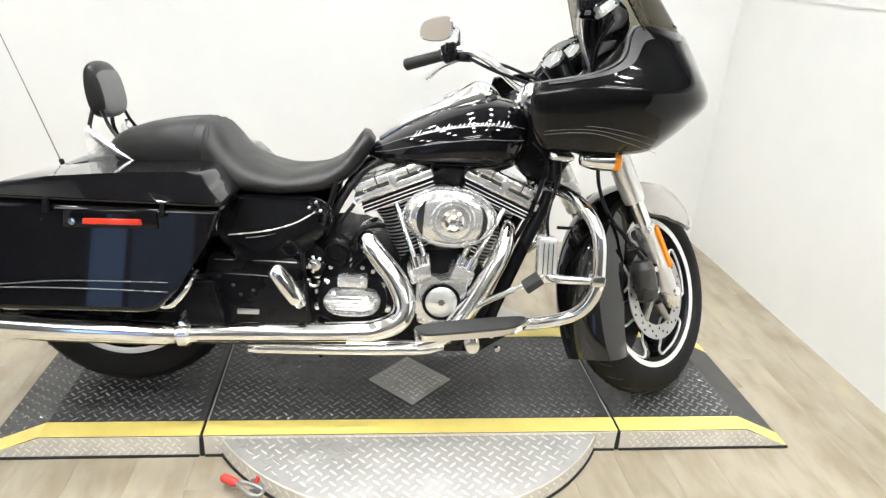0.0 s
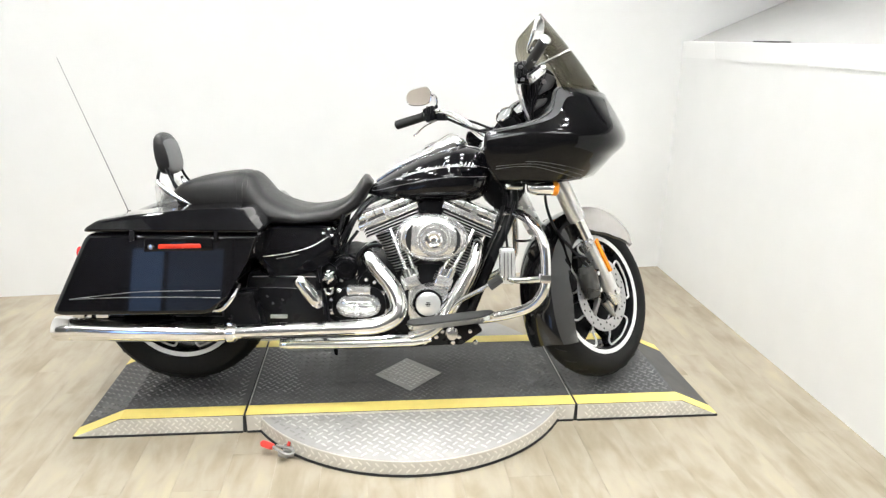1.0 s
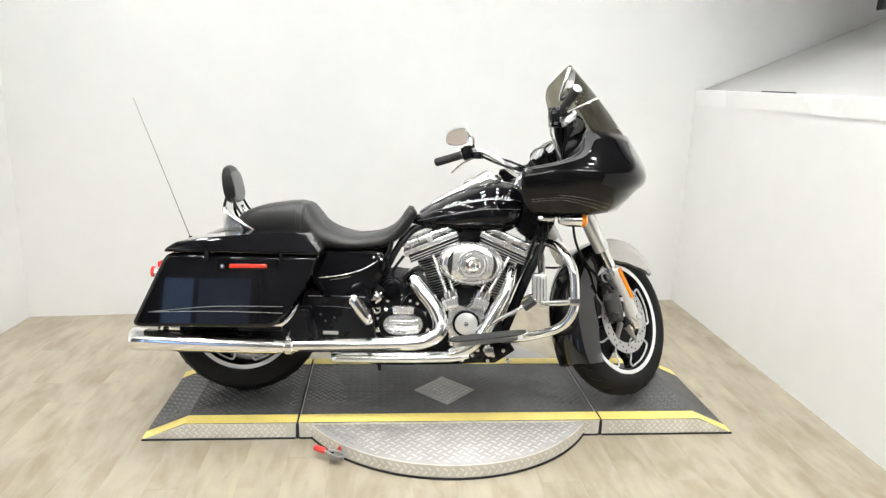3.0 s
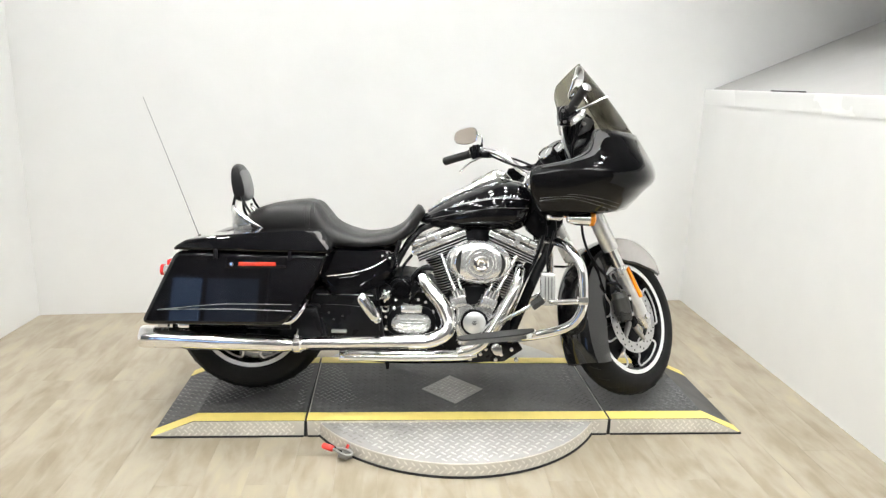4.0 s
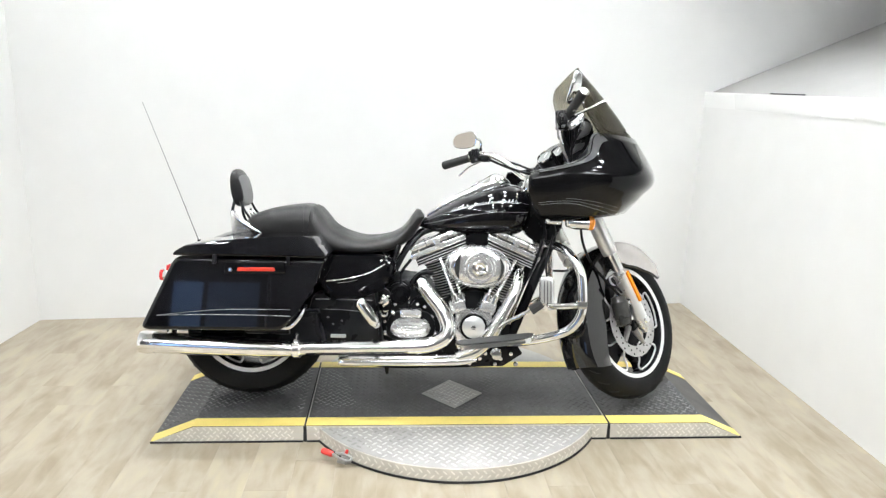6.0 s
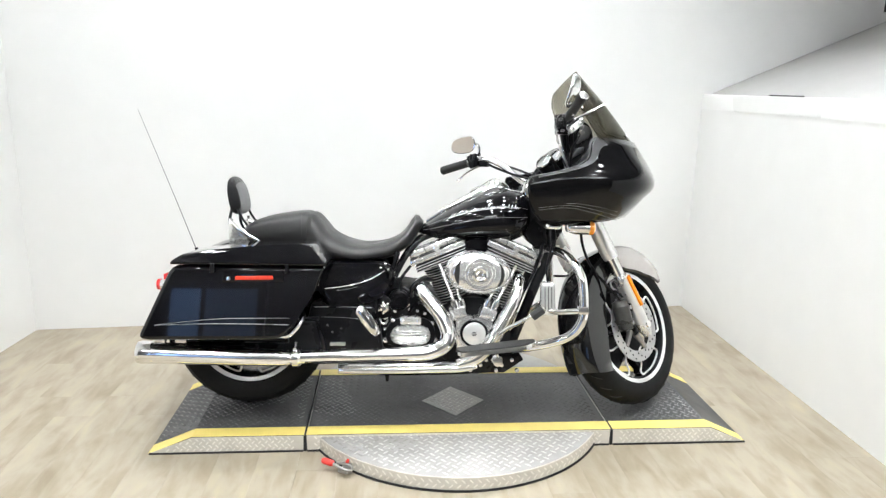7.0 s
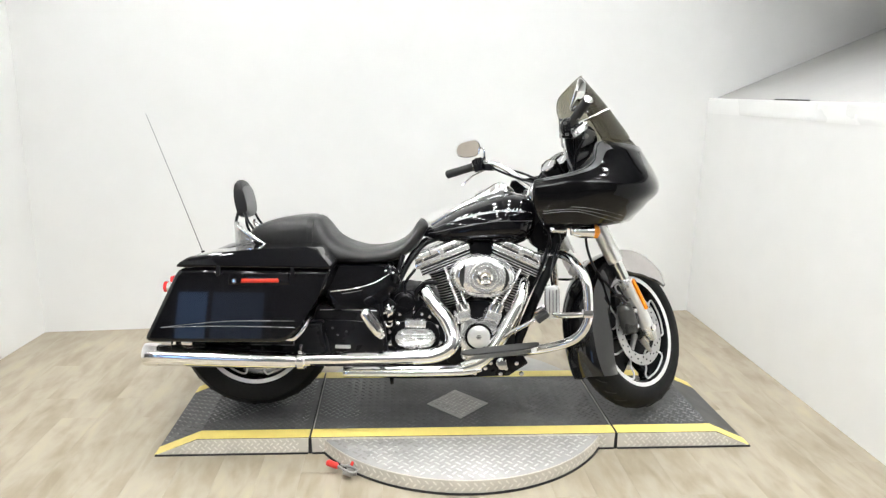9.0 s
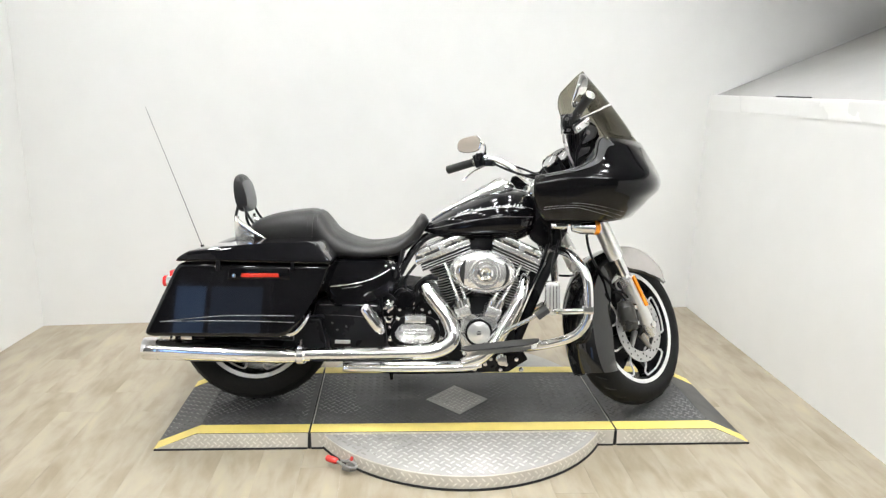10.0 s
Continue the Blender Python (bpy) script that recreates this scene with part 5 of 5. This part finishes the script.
# front turn signals
for flip in (Matrix(), FLIP):
    b = tube([(1.262, -0.25, 0.772), (1.268, -0.25, 0.772), (1.30, -0.25, 0.772), (1.35, -0.25, 0.772), (1.356, -0.25, 0.772)], [0.010, 0.019, 0.0285, 0.0285, 0.026], 20, 3)
    b.transform(flip)
    sig = part("turn_signal", b, CHROME, bike, "chrome bullet turn signal")
    b = tube([(1.352, -0.25, 0.772), (1.368, -0.25, 0.772), (1.376, -0.25, 0.772)], [0.029, 0.029, 0.018], 20, smooth=False)
    b.transform(flip)
    part("signal_lens", b, AMBER, sig, "amber lens")
    b = tube([(1.19, -0.20, 0.772), (1.20, -0.23, 0.772), (1.24, -0.235, 0.772), (1.25, -0.235, 0.772)], [0.008, 0.012, 0.012, 0.006], 12, 3)
    b.transform(flip)
    part("signal_stem", b, CHROME, sig, "chrome stem")
    b = tube([(1.30, -0.25, 0.772), (1.29, -0.15, 0.778), (1.28, -0.06, 0.78)], 0.009, 10, 3)
    b.transform(flip)
    part("signal_arm", b, CHROME, sig, "chrome arm")

# fairing: four lines round the nose, from the right rear edge to the left one
BELT = [(1.092, 0.372, 0.925), (1.25, 0.384, 0.945), (1.40, 0.375, 0.955), (1.505, 0.325, 0.958), (1.585, 0.225, 0.958), (1.648, 0.075, 0.955), (1.660, 0.0, 0.955)]
TOPL = [(1.100, 0.362, 0.958), (1.235, 0.375, 0.990), (1.312, 0.352, 1.03), (1.338, 0.330, 1.105), (1.43, 0.28, 1.105), (1.535, 0.14, 1.102), (1.568, 0.0, 1.10)]
LOWM = [(1.105, 0.356, 0.86), (1.25, 0.364, 0.865), (1.39, 0.346, 0.875), (1.485, 0.30, 0.885), (1.555, 0.20, 0.885), (1.60, 0.07, 0.885), (1.61, 0.0, 0.885)]
LOWL = [(1.145, 0.322, 0.805), (1.25, 0.322, 0.803), (1.36, 0.295, 0.803), (1.445, 0.245, 0.812), (1.505, 0.15, 0.815), (1.54, 0.06, 0.812), (1.55, 0.0, 0.812)]


def round_nose(line, steps=8):
    pts = [(s, -w, h) for s, w, h in line] + [(s, w, h) for s, w, h in line[-2::-1]]
    return spline(pts, steps)


lines = [round_nose(q) for q in (LOWL, LOWM, BELT, TOPL)]
rings = []
for k in range(len(lines[0])):
    col = spline([q[k] for q in lines], 6)
    rings.append(col)
fairing = part("fairing", loft(rings, closed=False), FAIRING_PAINT, bike, "gloss black frame-mounted front fairing")
fairing.data.set_sharp_from_angle(angle=radians(70))
mod = fairing.modifiers.new("thickness", "SOLIDIFY")
mod.thickness, mod.offset = 0.012, 1
part("fairing_edge", tube(lines[3][0:28], 0.0075, 8, smooth=False), EDGE_GREY, fairing, "satin grey edge trim")
for f0, k0, k1 in ((9.2, 3, 34), (7.6, 10, 32)):
    pts = []
    for k in range(k0, k1):
        x = f0 - 0.10 * (k - k0) * (1 if f0 > 9 else 0.55) * (k - k0) / 24
        x = max(x, 0.3)
        i = int(x)
        p = rings[k][i].lerp(rings[k][i + 1], x - i)
        pts.append(p + Vector((p.x - 1.2, p.y, 0)).normalized() * 0.0015)
    part("pinstripe", tube(pts, 0.0016, 5, smooth=False), STRIPE, fairing, "thin silver pinstripe")
# inner fairing, dash and gauges
inner = part("inner_fairing", loft([[Vector((s, w * q, h)) for s, h, q in ((1.135, 0.905, 1.0), (1.20, 0.945, 1.02), (1.27, 0.972, 1.0), (1.325, 1.04, 0.95), (1.36, 1.09, 0.88), (1.50, 1.095, 0.55), (1.50, 0.86, 0.62), (1.18, 0.82, 0.95))] for w in (-0.345, -0.2, 0.0, 0.2, 0.345)]), SATIN, bike, "satin black inner fairing")
hood = part("gauge_hood", slab(smooth_outline([(1.195, 0.965), (1.212, 1.005), (1.246, 1.062), (1.30, 1.095), (1.36, 1.09), (1.37, 1.03), (1.29, 0.97)], 4), 0.0, 0.20, 0.02), SATIN, inner, "black gauge hood")
for at in ((1.198, -0.11, 1.020), (1.266, -0.02, 1.045)):
    m = axis(at, (-0.62, -0.45, 0.64))
    r = 0.034
    pod = part("gauge_pod", lathe([(r * 0.9, 0.012), (r * 1.08, 0.010), (r * 1.14, -0.01), (r * 1.0, -0.07), (0, -0.07)], m, 32), SATIN, hood, "black gauge pod")
    part("gauge_bezel", lathe([(r * 0.88, 0.012), (r * 0.94, 0.016), (r * 1.0, 0.013), (r * 1.0, 0.0)], m, 36), CHROME, hood, "chrome gauge bezel")
    part("gauge_face", lathe([(0, 0.009), (r * 0.9, 0.009)], m, 32), GAUGE, hood, "gauge face paled for the reflection on its glass")
    part("gauge_needle", box(-0.001, 0.001, -r * 0.1, r * 0.7, 0.0105, 0.012, m=m), WHITE_MARK, hood, "pale needle", smooth=False)
for w in (-0.03, 0.03):
    part("small_gauge", lathe([(0, 0.006), (0.016, 0.006), (0.019, 0.010), (0.021, 0.0), (0.021, -0.04)], axis((1.19, w, 0.985), (-0.8, 0, 0.58)), 24), SATIN, hood, "small black gauge")
# right cheek of the inner fairing and a satin strip on the rear edge of the outer one
part("inner_cheek", slab(smooth_outline([(1.256, 1.00), (1.25, 1.10), (1.262, 1.155), (1.295, 1.185), (1.345, 1.165), (1.358, 1.10), (1.31, 1.04)], 3), -0.245, -0.19, 0.014), SATIN, inner, "satin black cheek panel")
strip = []
for k in range(2, 27):
    col = rings[k]
    strip.append([p + Vector((p.x - 1.25, p.y, 0.05)).normalized() * 0.0155 for p in (col[17], col[18])])
part("edge_panel", loft(strip, closed=False), EDGE_GREY, fairing, "satin grey edge panel")
for dh in (0.0, 0.009, 0.018):
    part("pinstripe", tube([(1.135, -0.3695 + dh * 0.28, 0.859 - dh), (1.20, -0.3762 + dh * 0.28, 0.866 - dh * 0.9), (1.269, -0.3778 + dh * 0.3, 0.868 - dh), (1.36, -0.366 + dh * 0.4, 0.856 - dh * 1.5), (1.44, -0.330 + dh * 0.4, 0.838 - dh * 1.8)], 0.00055, 5, 4), STRIPE, fairing, "thin silver pinstripe")
# windshield
rows = []
for i in range(15):
    v = 1 - (1 - i / 14) ** 1.7
    reach = 1 - 0.13 * (1 - math.sqrt(max(1 - max((v - 0.80) / 0.20, 0) ** 2, 0)))
    c = Vector((1.572 + (1.327 - 1.572) * v + 0.012 * math.sin(math.pi * v), 0, 1.095 + (1.396 - 1.095) * v))
    e = Vector((1.36 + (1.262 - 1.36) * v, 0.345 + (0.205 - 0.345) * v, 1.105 + (1.312 - 1.105) * v))
    row = []
    for j in range(21):
        q = (-1 + j / 10) * reach
        k = abs(q) ** 2.2
        row.append(Vector((c.x + (e.x - c.x) * k, q * e.y, c.z + (e.z - c.z) * k)))
    rows.append(row)
shield = part("windshield", loft(rows, closed=False), SMOKE, bike, "smoke-tinted windshield")
mod = shield.modifiers.new("thickness", "SOLIDIFY")
mod.thickness = 0.004
border = [r[0] for r in rows] + rows[-1][1:] + [r[-1] for r in rows[-2::-1]]
part("shield_edge", tube(border, 0.0024, 6, smooth=False), SMOKE, shield, "polished edge")
for q in (5, 15):
    part("shield_screw", lathe([(0, 0.006), (0.007, 0.004), (0.008, 0)], axis(rows[1][q], (0.6, 0, 0.6)), 12), CHROME, shield)

# handlebar, as it stands turned; the right half mirrors the left about the turned fork
def bar_side(flip):
    def P(name, bm, mat, parent=bike, label=""):
        bm.transform(flip)
        return part(name, bm, mat, parent, label)
    bar = P("handlebar", tube([(1.165, 0.0, 0.93), (1.13, 0.06, 0.945), (1.06, 0.13, 1.005), (1.0, 0.19, 1.036), (0.95, 0.225, 1.036), (0.88, 0.262, 1.014), (0.80, 0.30, 0.988)], 0.0135, 14, 6), CHROME, bike, "chrome handlebar")
    grip = P("grip", tube([(0.905, 0.25, 1.022), (0.90, 0.252, 1.020), (0.80, 0.30, 0.988), (0.792, 0.304, 0.985), (0.789, 0.306, 0.984)], [0.021, 0.0185, 0.0195, 0.0195, 0.014], 18, smooth=False), GREY_PANEL, bar, "black rubber grip")
    m = axis((0.935, 0.236, 1.03), (0.1, -0.05, 0.04))
    ctl = P("switch_housing", box(-0.030, 0.030, -0.03, 0.03, -0.022, 0.022, 0.008, m=m), SATIN, bar, "black switch housing")
    P("switch_block", box(0.955, 1.0, 0.195, 0.24, 1.005, 1.035, 0.006), SATIN, ctl, "black switch block")
    for k in range(3):
        P("switch", box(0.912 + 0.018 * k, 0.924 + 0.018 * k, 0.20, 0.212, 1.03 + 0.004 * k, 1.062 + 0.003 * k, 0.003), SATIN, ctl)
    P("clamp_bolt", lathe([(0, 0.008), (0.007, 0.007), (0.009, 0)], axis((0.955, 0.20, 1.045), (0, -1, 0.3)), 12), CHROME, ctl)
    P("lever", tube([(0.96, 0.27, 1.01), (0.91, 0.30, 0.985), (0.875, 0.315, 0.952), (0.862, 0.318, 0.94)], [0.007, 0.008, 0.007, 0.008], 10, 4, flat=0.6), CHROME, bar, "chrome lever")
    P("mirror_stem", tube([(0.948, 0.232, 1.045), (0.955, 0.225, 1.08), (0.948, 0.225, 1.105), (0.925, 0.24, 1.11)], 0.006, 10, 5), CHROME, bar, "chrome mirror stem")
    oval = smooth_outline([(-0.046, -0.030), (-0.060, -0.004), (-0.045, 0.024), (0.0, 0.038), (0.038, 0.040), (0.054, 0.016), (0.044, -0.022), (0.0, -0.035)], 5)
    face = Vector((-0.42, -0.88, -0.05)).normalized()
    x = Vector((0, 0, 1)).cross(face).normalized()
    y = face.cross(x)
    c = Vector((0.885, 0.245, 1.100))
    shell = [[c + (x * u + y * v) * k + face * z for u, v in oval] for k, z in ((0.3, -0.026), (0.75, -0.02), (1.0, -0.006), (1.03, 0.002), (0.97, 0.003))]
    mir = P("mirror", loft(shell), CHROME, bar, "chrome mirror shell")
    P("mirror_glass", loft([[c + (x * u + y * v) * 0.95 + face * z for u, v in oval] for z in (0.003, 0.0045)]), MIRROR, mir, "mirror glass")
    return bar


bar_side(Matrix())
# the right half, swung forward and up towards the windshield
rbar = part("handlebar", tube([(1.165, 0.0, 0.93), (1.20, -0.06, 0.945), (1.268, -0.17, 0.99), (1.262, -0.215, 1.05), (1.238, -0.25, 1.12), (1.235, -0.28, 1.165), (1.255, -0.34, 1.205)], 0.0135, 14, 6), CHROME, bike, "chrome handlebar")
part("grip", tube([(1.243, -0.305, 1.183), (1.245, -0.31, 1.187), (1.275, -0.395, 1.252), (1.278, -0.40, 1.256), (1.279, -0.402, 1.258)], [0.019, 0.0165, 0.0175, 0.0175, 0.011], 18, smooth=False), GREY_PANEL, rbar, "black rubber grip")
part("clutter_bracket", slab(smooth_outline([(1.20, 1.15), (1.205, 1.19), (1.235, 1.20), (1.27, 1.175), (1.262, 1.14), (1.22, 1.13)], 3), -0.315, -0.265, 0.006), SATIN, rbar, "black control bracket")
part("grip_cap", lathe([(0, 0.006), (0.015, 0.004), (0.019, 0.0)], axis((1.279, -0.402, 1.258), (0.27, -0.78, 0.57)), 18), CHROME, rbar, "chrome grip end")
sw = part("switch_housing", box(-0.03, 0.03, -0.032, 0.032, -0.024, 0.024, 0.008, m=Matrix.Translation((1.232, -0.275, 1.165)) @ Matrix.Rotation(radians(-40), 4, "X") @ Matrix.Rotation(radians(-15), 4, "Z")), SATIN, rbar, "black switch housing")
part("switch_block", box(1.205, 1.262, -0.30, -0.25, 1.125, 1.15, 0.006), SATIN, sw, "black switch block")
part("brake_reservoir", box(1.255, 1.305, -0.295, -0.25, 1.16, 1.19, 0.007), CHROME, sw, "chrome brake reservoir")
for k in range(3):
    part("switch", box(1.205 + 0.02 * k, 1.217 + 0.02 * k, -0.318, -0.306, 1.145 + 0.008 * k, 1.175 + 0.008 * k, 0.003), SATIN, sw)
tilt = Matrix.Translation((1.268, -0.305, 1.152)) @ Matrix.Rotation(radians(-38), 4, "Y") @ Matrix.Rotation(radians(12), 4, "Z")
master = part("master_cylinder", box(-0.030, 0.030, -0.018, 0.018, -0.013, 0.013, 0.005, m=tilt), BRUSHED, sw, "silver brake master cylinder")
part("cylinder_lid", box(-0.027, 0.027, -0.020, 0.016, 0.0135, 0.019, 0.002, m=tilt), SATIN, master, "black lid")
for u in (-0.019, 0.019):
    part("lid_screw", lathe([(0, 0.004), (0.0035, 0.003), (0.004, 0)], tilt @ Matrix.Translation((u, -0.004, 0.019)), 10), CHROME, master)
    part("clamp_bolt", lathe([(0, 0.008), (0.006, 0.007), (0.007, 0)], tilt @ axis((u, -0.018, 0.0), (0, -1, 0)), 10), CHROME, master)
for u, h in ((1.214, 1.178), (1.226, 1.192), (1.243, 1.147), (1.222, 1.137)):
    part("switch_button", box(u - 0.006, u + 0.006, -0.330, -0.312, h - 0.005, h + 0.005, 0.002), EDGE_GREY, sw, "pale switch button")
part("banjo_bolt", tube([(1.292, -0.318, 1.135), (1.292, -0.335, 1.130)], 0.0085, 10, smooth=False), CHROME, sw, "chrome banjo bolt")
part("brake_line", tube([(1.292, -0.322, 1.132), (1.275, -0.318, 1.10), (1.262, -0.30, 1.06), (1.27, -0.26, 1.0), (1.28, -0.2, 0.95)], 0.0048, 8, 5), SATIN, bike, "black brake line")
part("braided_cable", tube([(1.206, -0.30, 1.150), (1.212, -0.285, 1.10), (1.240, -0.262, 1.045), (1.268, -0.23, 1.0), (1.275, -0.17, 0.965)], 0.0042, 8, 5), BRUSHED, bike, "pale braided cable")
# grey pieces laid on the cheek in place of its reflections
for pts in ([(1.29, -0.262, 1.09), (1.335, -0.262, 1.115), (1.345, -0.262, 1.15), (1.31, -0.262, 1.165), (1.295, -0.262, 1.13)], [(1.272, -0.255, 1.035), (1.315, -0.255, 1.06), (1.322, -0.255, 1.082), (1.285, -0.255, 1.075)]):
    part("cheek_facet", slab([(p[0], p[2]) for p in pts], pts[0][1] - 0.006, pts[0][1] + 0.02, 0.005), EDGE_GREY, inner, "grey piece standing in for a reflection on the cheek")
part("lever", tube([(1.27, -0.28, 1.182), (1.30, -0.31, 1.195), (1.345, -0.335, 1.22), (1.372, -0.345, 1.232)], [0.008, 0.008, 0.008, 0.009], 10, 4, flat=0.6), CHROME, rbar, "chrome lever")
part("mirror_stem", tube([(1.25, -0.255, 1.175), (1.275, -0.225, 1.21), (1.282, -0.215, 1.25)], 0.006, 10, 5), CHROME, rbar, "chrome mirror stem")
part("mirror", tube([(1.262, -0.20, 1.235), (1.268, -0.205, 1.25), (1.285, -0.215, 1.30), (1.291, -0.215, 1.345), (1.290, -0.21, 1.355)], [0.012, 0.026, 0.034, 0.026, 0.01], 18, 4, flat=0.38), CHROME, rbar, "chrome mirror shell seen edge-on")
for dy in (0.0, 0.016, 0.034):
    part("cable", tube([(1.232 + dy, -0.275, 1.145), (1.240 + dy, -0.255, 1.09), (1.268 + dy * 0.6, -0.22, 1.03), (1.285, -0.15, 0.985), (1.25, -0.06, 0.95)], 0.0065, 8, 5), SATIN, bike, "black control cable")
part("bar_riser", slab(smooth_outline([(1.125, 0.88), (1.135, 0.945), (1.18, 0.955), (1.20, 0.89)]), -0.055, 0.055, 0.012), CHROME, bike, "chrome handlebar riser")
part("top_clamp", lathe([(0, 0.03), (0.085, 0.026), (0.10, 0.01), (0.10, -0.01), (0, -0.014)], axis((1.245, 0, 0.895), tuple(STEER_AXIS)), 32), SATIN, bike, "black fork clamp")
part("cable", tube([(0.985, 0.2, 1.02), (1.06, 0.11, 0.985), (1.12, 0.04, 0.965), (1.18, 0.0, 0.95)], 0.0055, 8, 5), SATIN, bike, "black cable")
part("cable", tube([(1.02, 0.17, 1.02), (1.10, 0.12, 1.0), (1.17, 0.10, 0.975), (1.22, 0.08, 0.96)], 0.005, 8, 5), SATIN, bike, "black cable")

part("drain_stub", tube([(0.566, -0.10, 0.175), (0.566, -0.10, 0.14), (0.568, -0.10, 0.105)], [0.014, 0.010, 0.006], 10, 2), SATIN, bike, "black stub under the frame")
# side stand on the far side
stand = part("side_stand", tube([(0.72, 0.15, 0.16), (0.62, 0.22, 0.085), (0.545, 0.268, 0.042)], [0.014, 0.012, 0.011], 12, 3), CHROME, bike, "side stand folded out")
part("stand_foot", lathe([(0, 0.008), (0.028, 0.006), (0.03, 0.0), (0, 0.0)], axis((0.54, 0.27, 0.036), (0, 0.13, 0.99)), 20), SATIN, stand)

# ---- ceiling downlights ----
LENS = emitter("lamp lens", (0.93, 0.97, 1.0), LAMP)
lamp = new("downlight")
part("can", lathe([(0.088, -0.13), (0.092, -0.13), (0.094, 0.0), (0.08, 0.0), (0.08, -0.128)], None, 28, True), TRIM, lamp, "white cylindrical can")
part("lens", lathe([(0, -0.05), (0.08, -0.05), (0.08, -0.046), (0, -0.046)], None, 24), LENS, lamp, "glowing round lens")
tagged(lamp, "white surface-mounted ceiling downlight, switched on", "ceiling light", "ceiling downlights")
lamp.matrix_basis = pose(-1.85, -1.75, TOP - 0.003)
for i in range(7):
    for j in range(5):
        # the lamp at i = 5 is added to brighten the wall past the ledge
        if (i or j) and (i < 5 or j == 3) and i < 6 and (i, j) != (0, 2):
            copy_thing(lamp, pose(-1.85 + 0.78 * i, -1.75 + 0.73 * j, TOP - 0.003))

# ---- linear shop lamps behind the camera ----
TUBE = emitter("fluorescent tube", (0.95, 0.98, 1.0), 46.0)
fixture = new("tube_light")
part("tray", box(-0.65, 0.65, -0.12, 0.12, -0.05, 0.0, 0.008), TRIM, fixture, "white metal tray")
for y in (-0.055, 0.055):
    part("tube", tube([(-0.6, y, -0.068), (0.6, y, -0.068)], 0.018, 12, smooth=False), TUBE, fixture, "glowing tube")
tagged(fixture, "white twin-tube ceiling light, switched on", "ceiling light", "shop tube lights")
fixture.matrix_basis = pose(-2.6, -3.2, TOP - 0.003)
for x in (-2.6, -0.4, 1.8):
    for y in (-3.2, -4.1):
        if (x, y) != (-2.6, -3.2):
            copy_thing(fixture, pose(x, y, TOP - 0.003))

# ---- small things on and above the ledge ----
# thin black tube in place of the shadowed gap along the ledge top
tagged(part("ledge_cable", tube([(1.662, 0.72, LEDGE + 0.003), (1.668, 0.85, LEDGE + 0.003), (1.664, 1.02, LEDGE + 0.003)], 0.004, 8, 4), SATIN), "thin black tube added for the shadowed gap along the ledge", "cable")
straps = new("hanging_straps")
for y in (0.86, 0.96):
    part("strap", box(2.225, 2.233, y, y + 0.085, 1.80, TOP), SATIN, straps, smooth=False)
part("strap_rail", box(2.215, 2.245, 0.84, 1.07, TOP - 0.03, TOP - 0.001), SATIN, straps, smooth=False)
tagged(straps, "black hanging straps from the ceiling above the ledge", "strap")

# ---- glazed shop door, daylight behind it ----
DAY = emitter("daylight behind glass", (0.34, 0.55, 1.0), 1.9)
DAY_DIM = emitter("dim daylight behind tinted glass", (0.42, 0.56, 0.85), 0.5)
door = structure(part("door_1", box(-3.07, -2.02, -4.485, -4.40, 0.0, 2.1, 0.0), SHOP, None, smooth=False), "dark-framed glazed shop door with daylight outside", "door")
for x0, x1, glow in ((-2.99, -2.69, DAY), (-2.63, -2.10, DAY_DIM)):
    part("pane", box(x0, x1, -4.40, -4.385, 0.12, 1.39), glow, door, "bluish daylit pane", smooth=False)

# ---- floor planks ----
def plank_mesh(length, width):
    bm = box(0.00025, width - 0.00025, 0.00025, length - 0.00025, -0.004, 0.0, 0.0)
    me = bpy.data.meshes.new("plank")
    bm.to_mesh(me)
    bm.free()
    me.materials.append(PLANK)
    return me


PLANK_W, PLANK_L = 0.152, 1.22
full = plank_mesh(PLANK_L, PLANK_W)
CUTS = (0.28, 0.47, 0.66, 0.85, 1.04)
cut_planks = {q: plank_mesh(q, PLANK_W) for q in CUTS}
rng = random.Random(5)
for i in range(31):
    y, cut = -2.4, rng.choice(CUTS)
    ob = new("plank", cut_planks[cut])
    ob.parent = floor
    ob.location = (-2.75 + i * PLANK_W, y, 0.0)
    y += cut
    while y < 1.85:
        ob = new("plank", full)
        ob.parent = floor
        ob.location = (-2.75 + i * PLANK_W, y, 0.0)
        y += PLANK_L
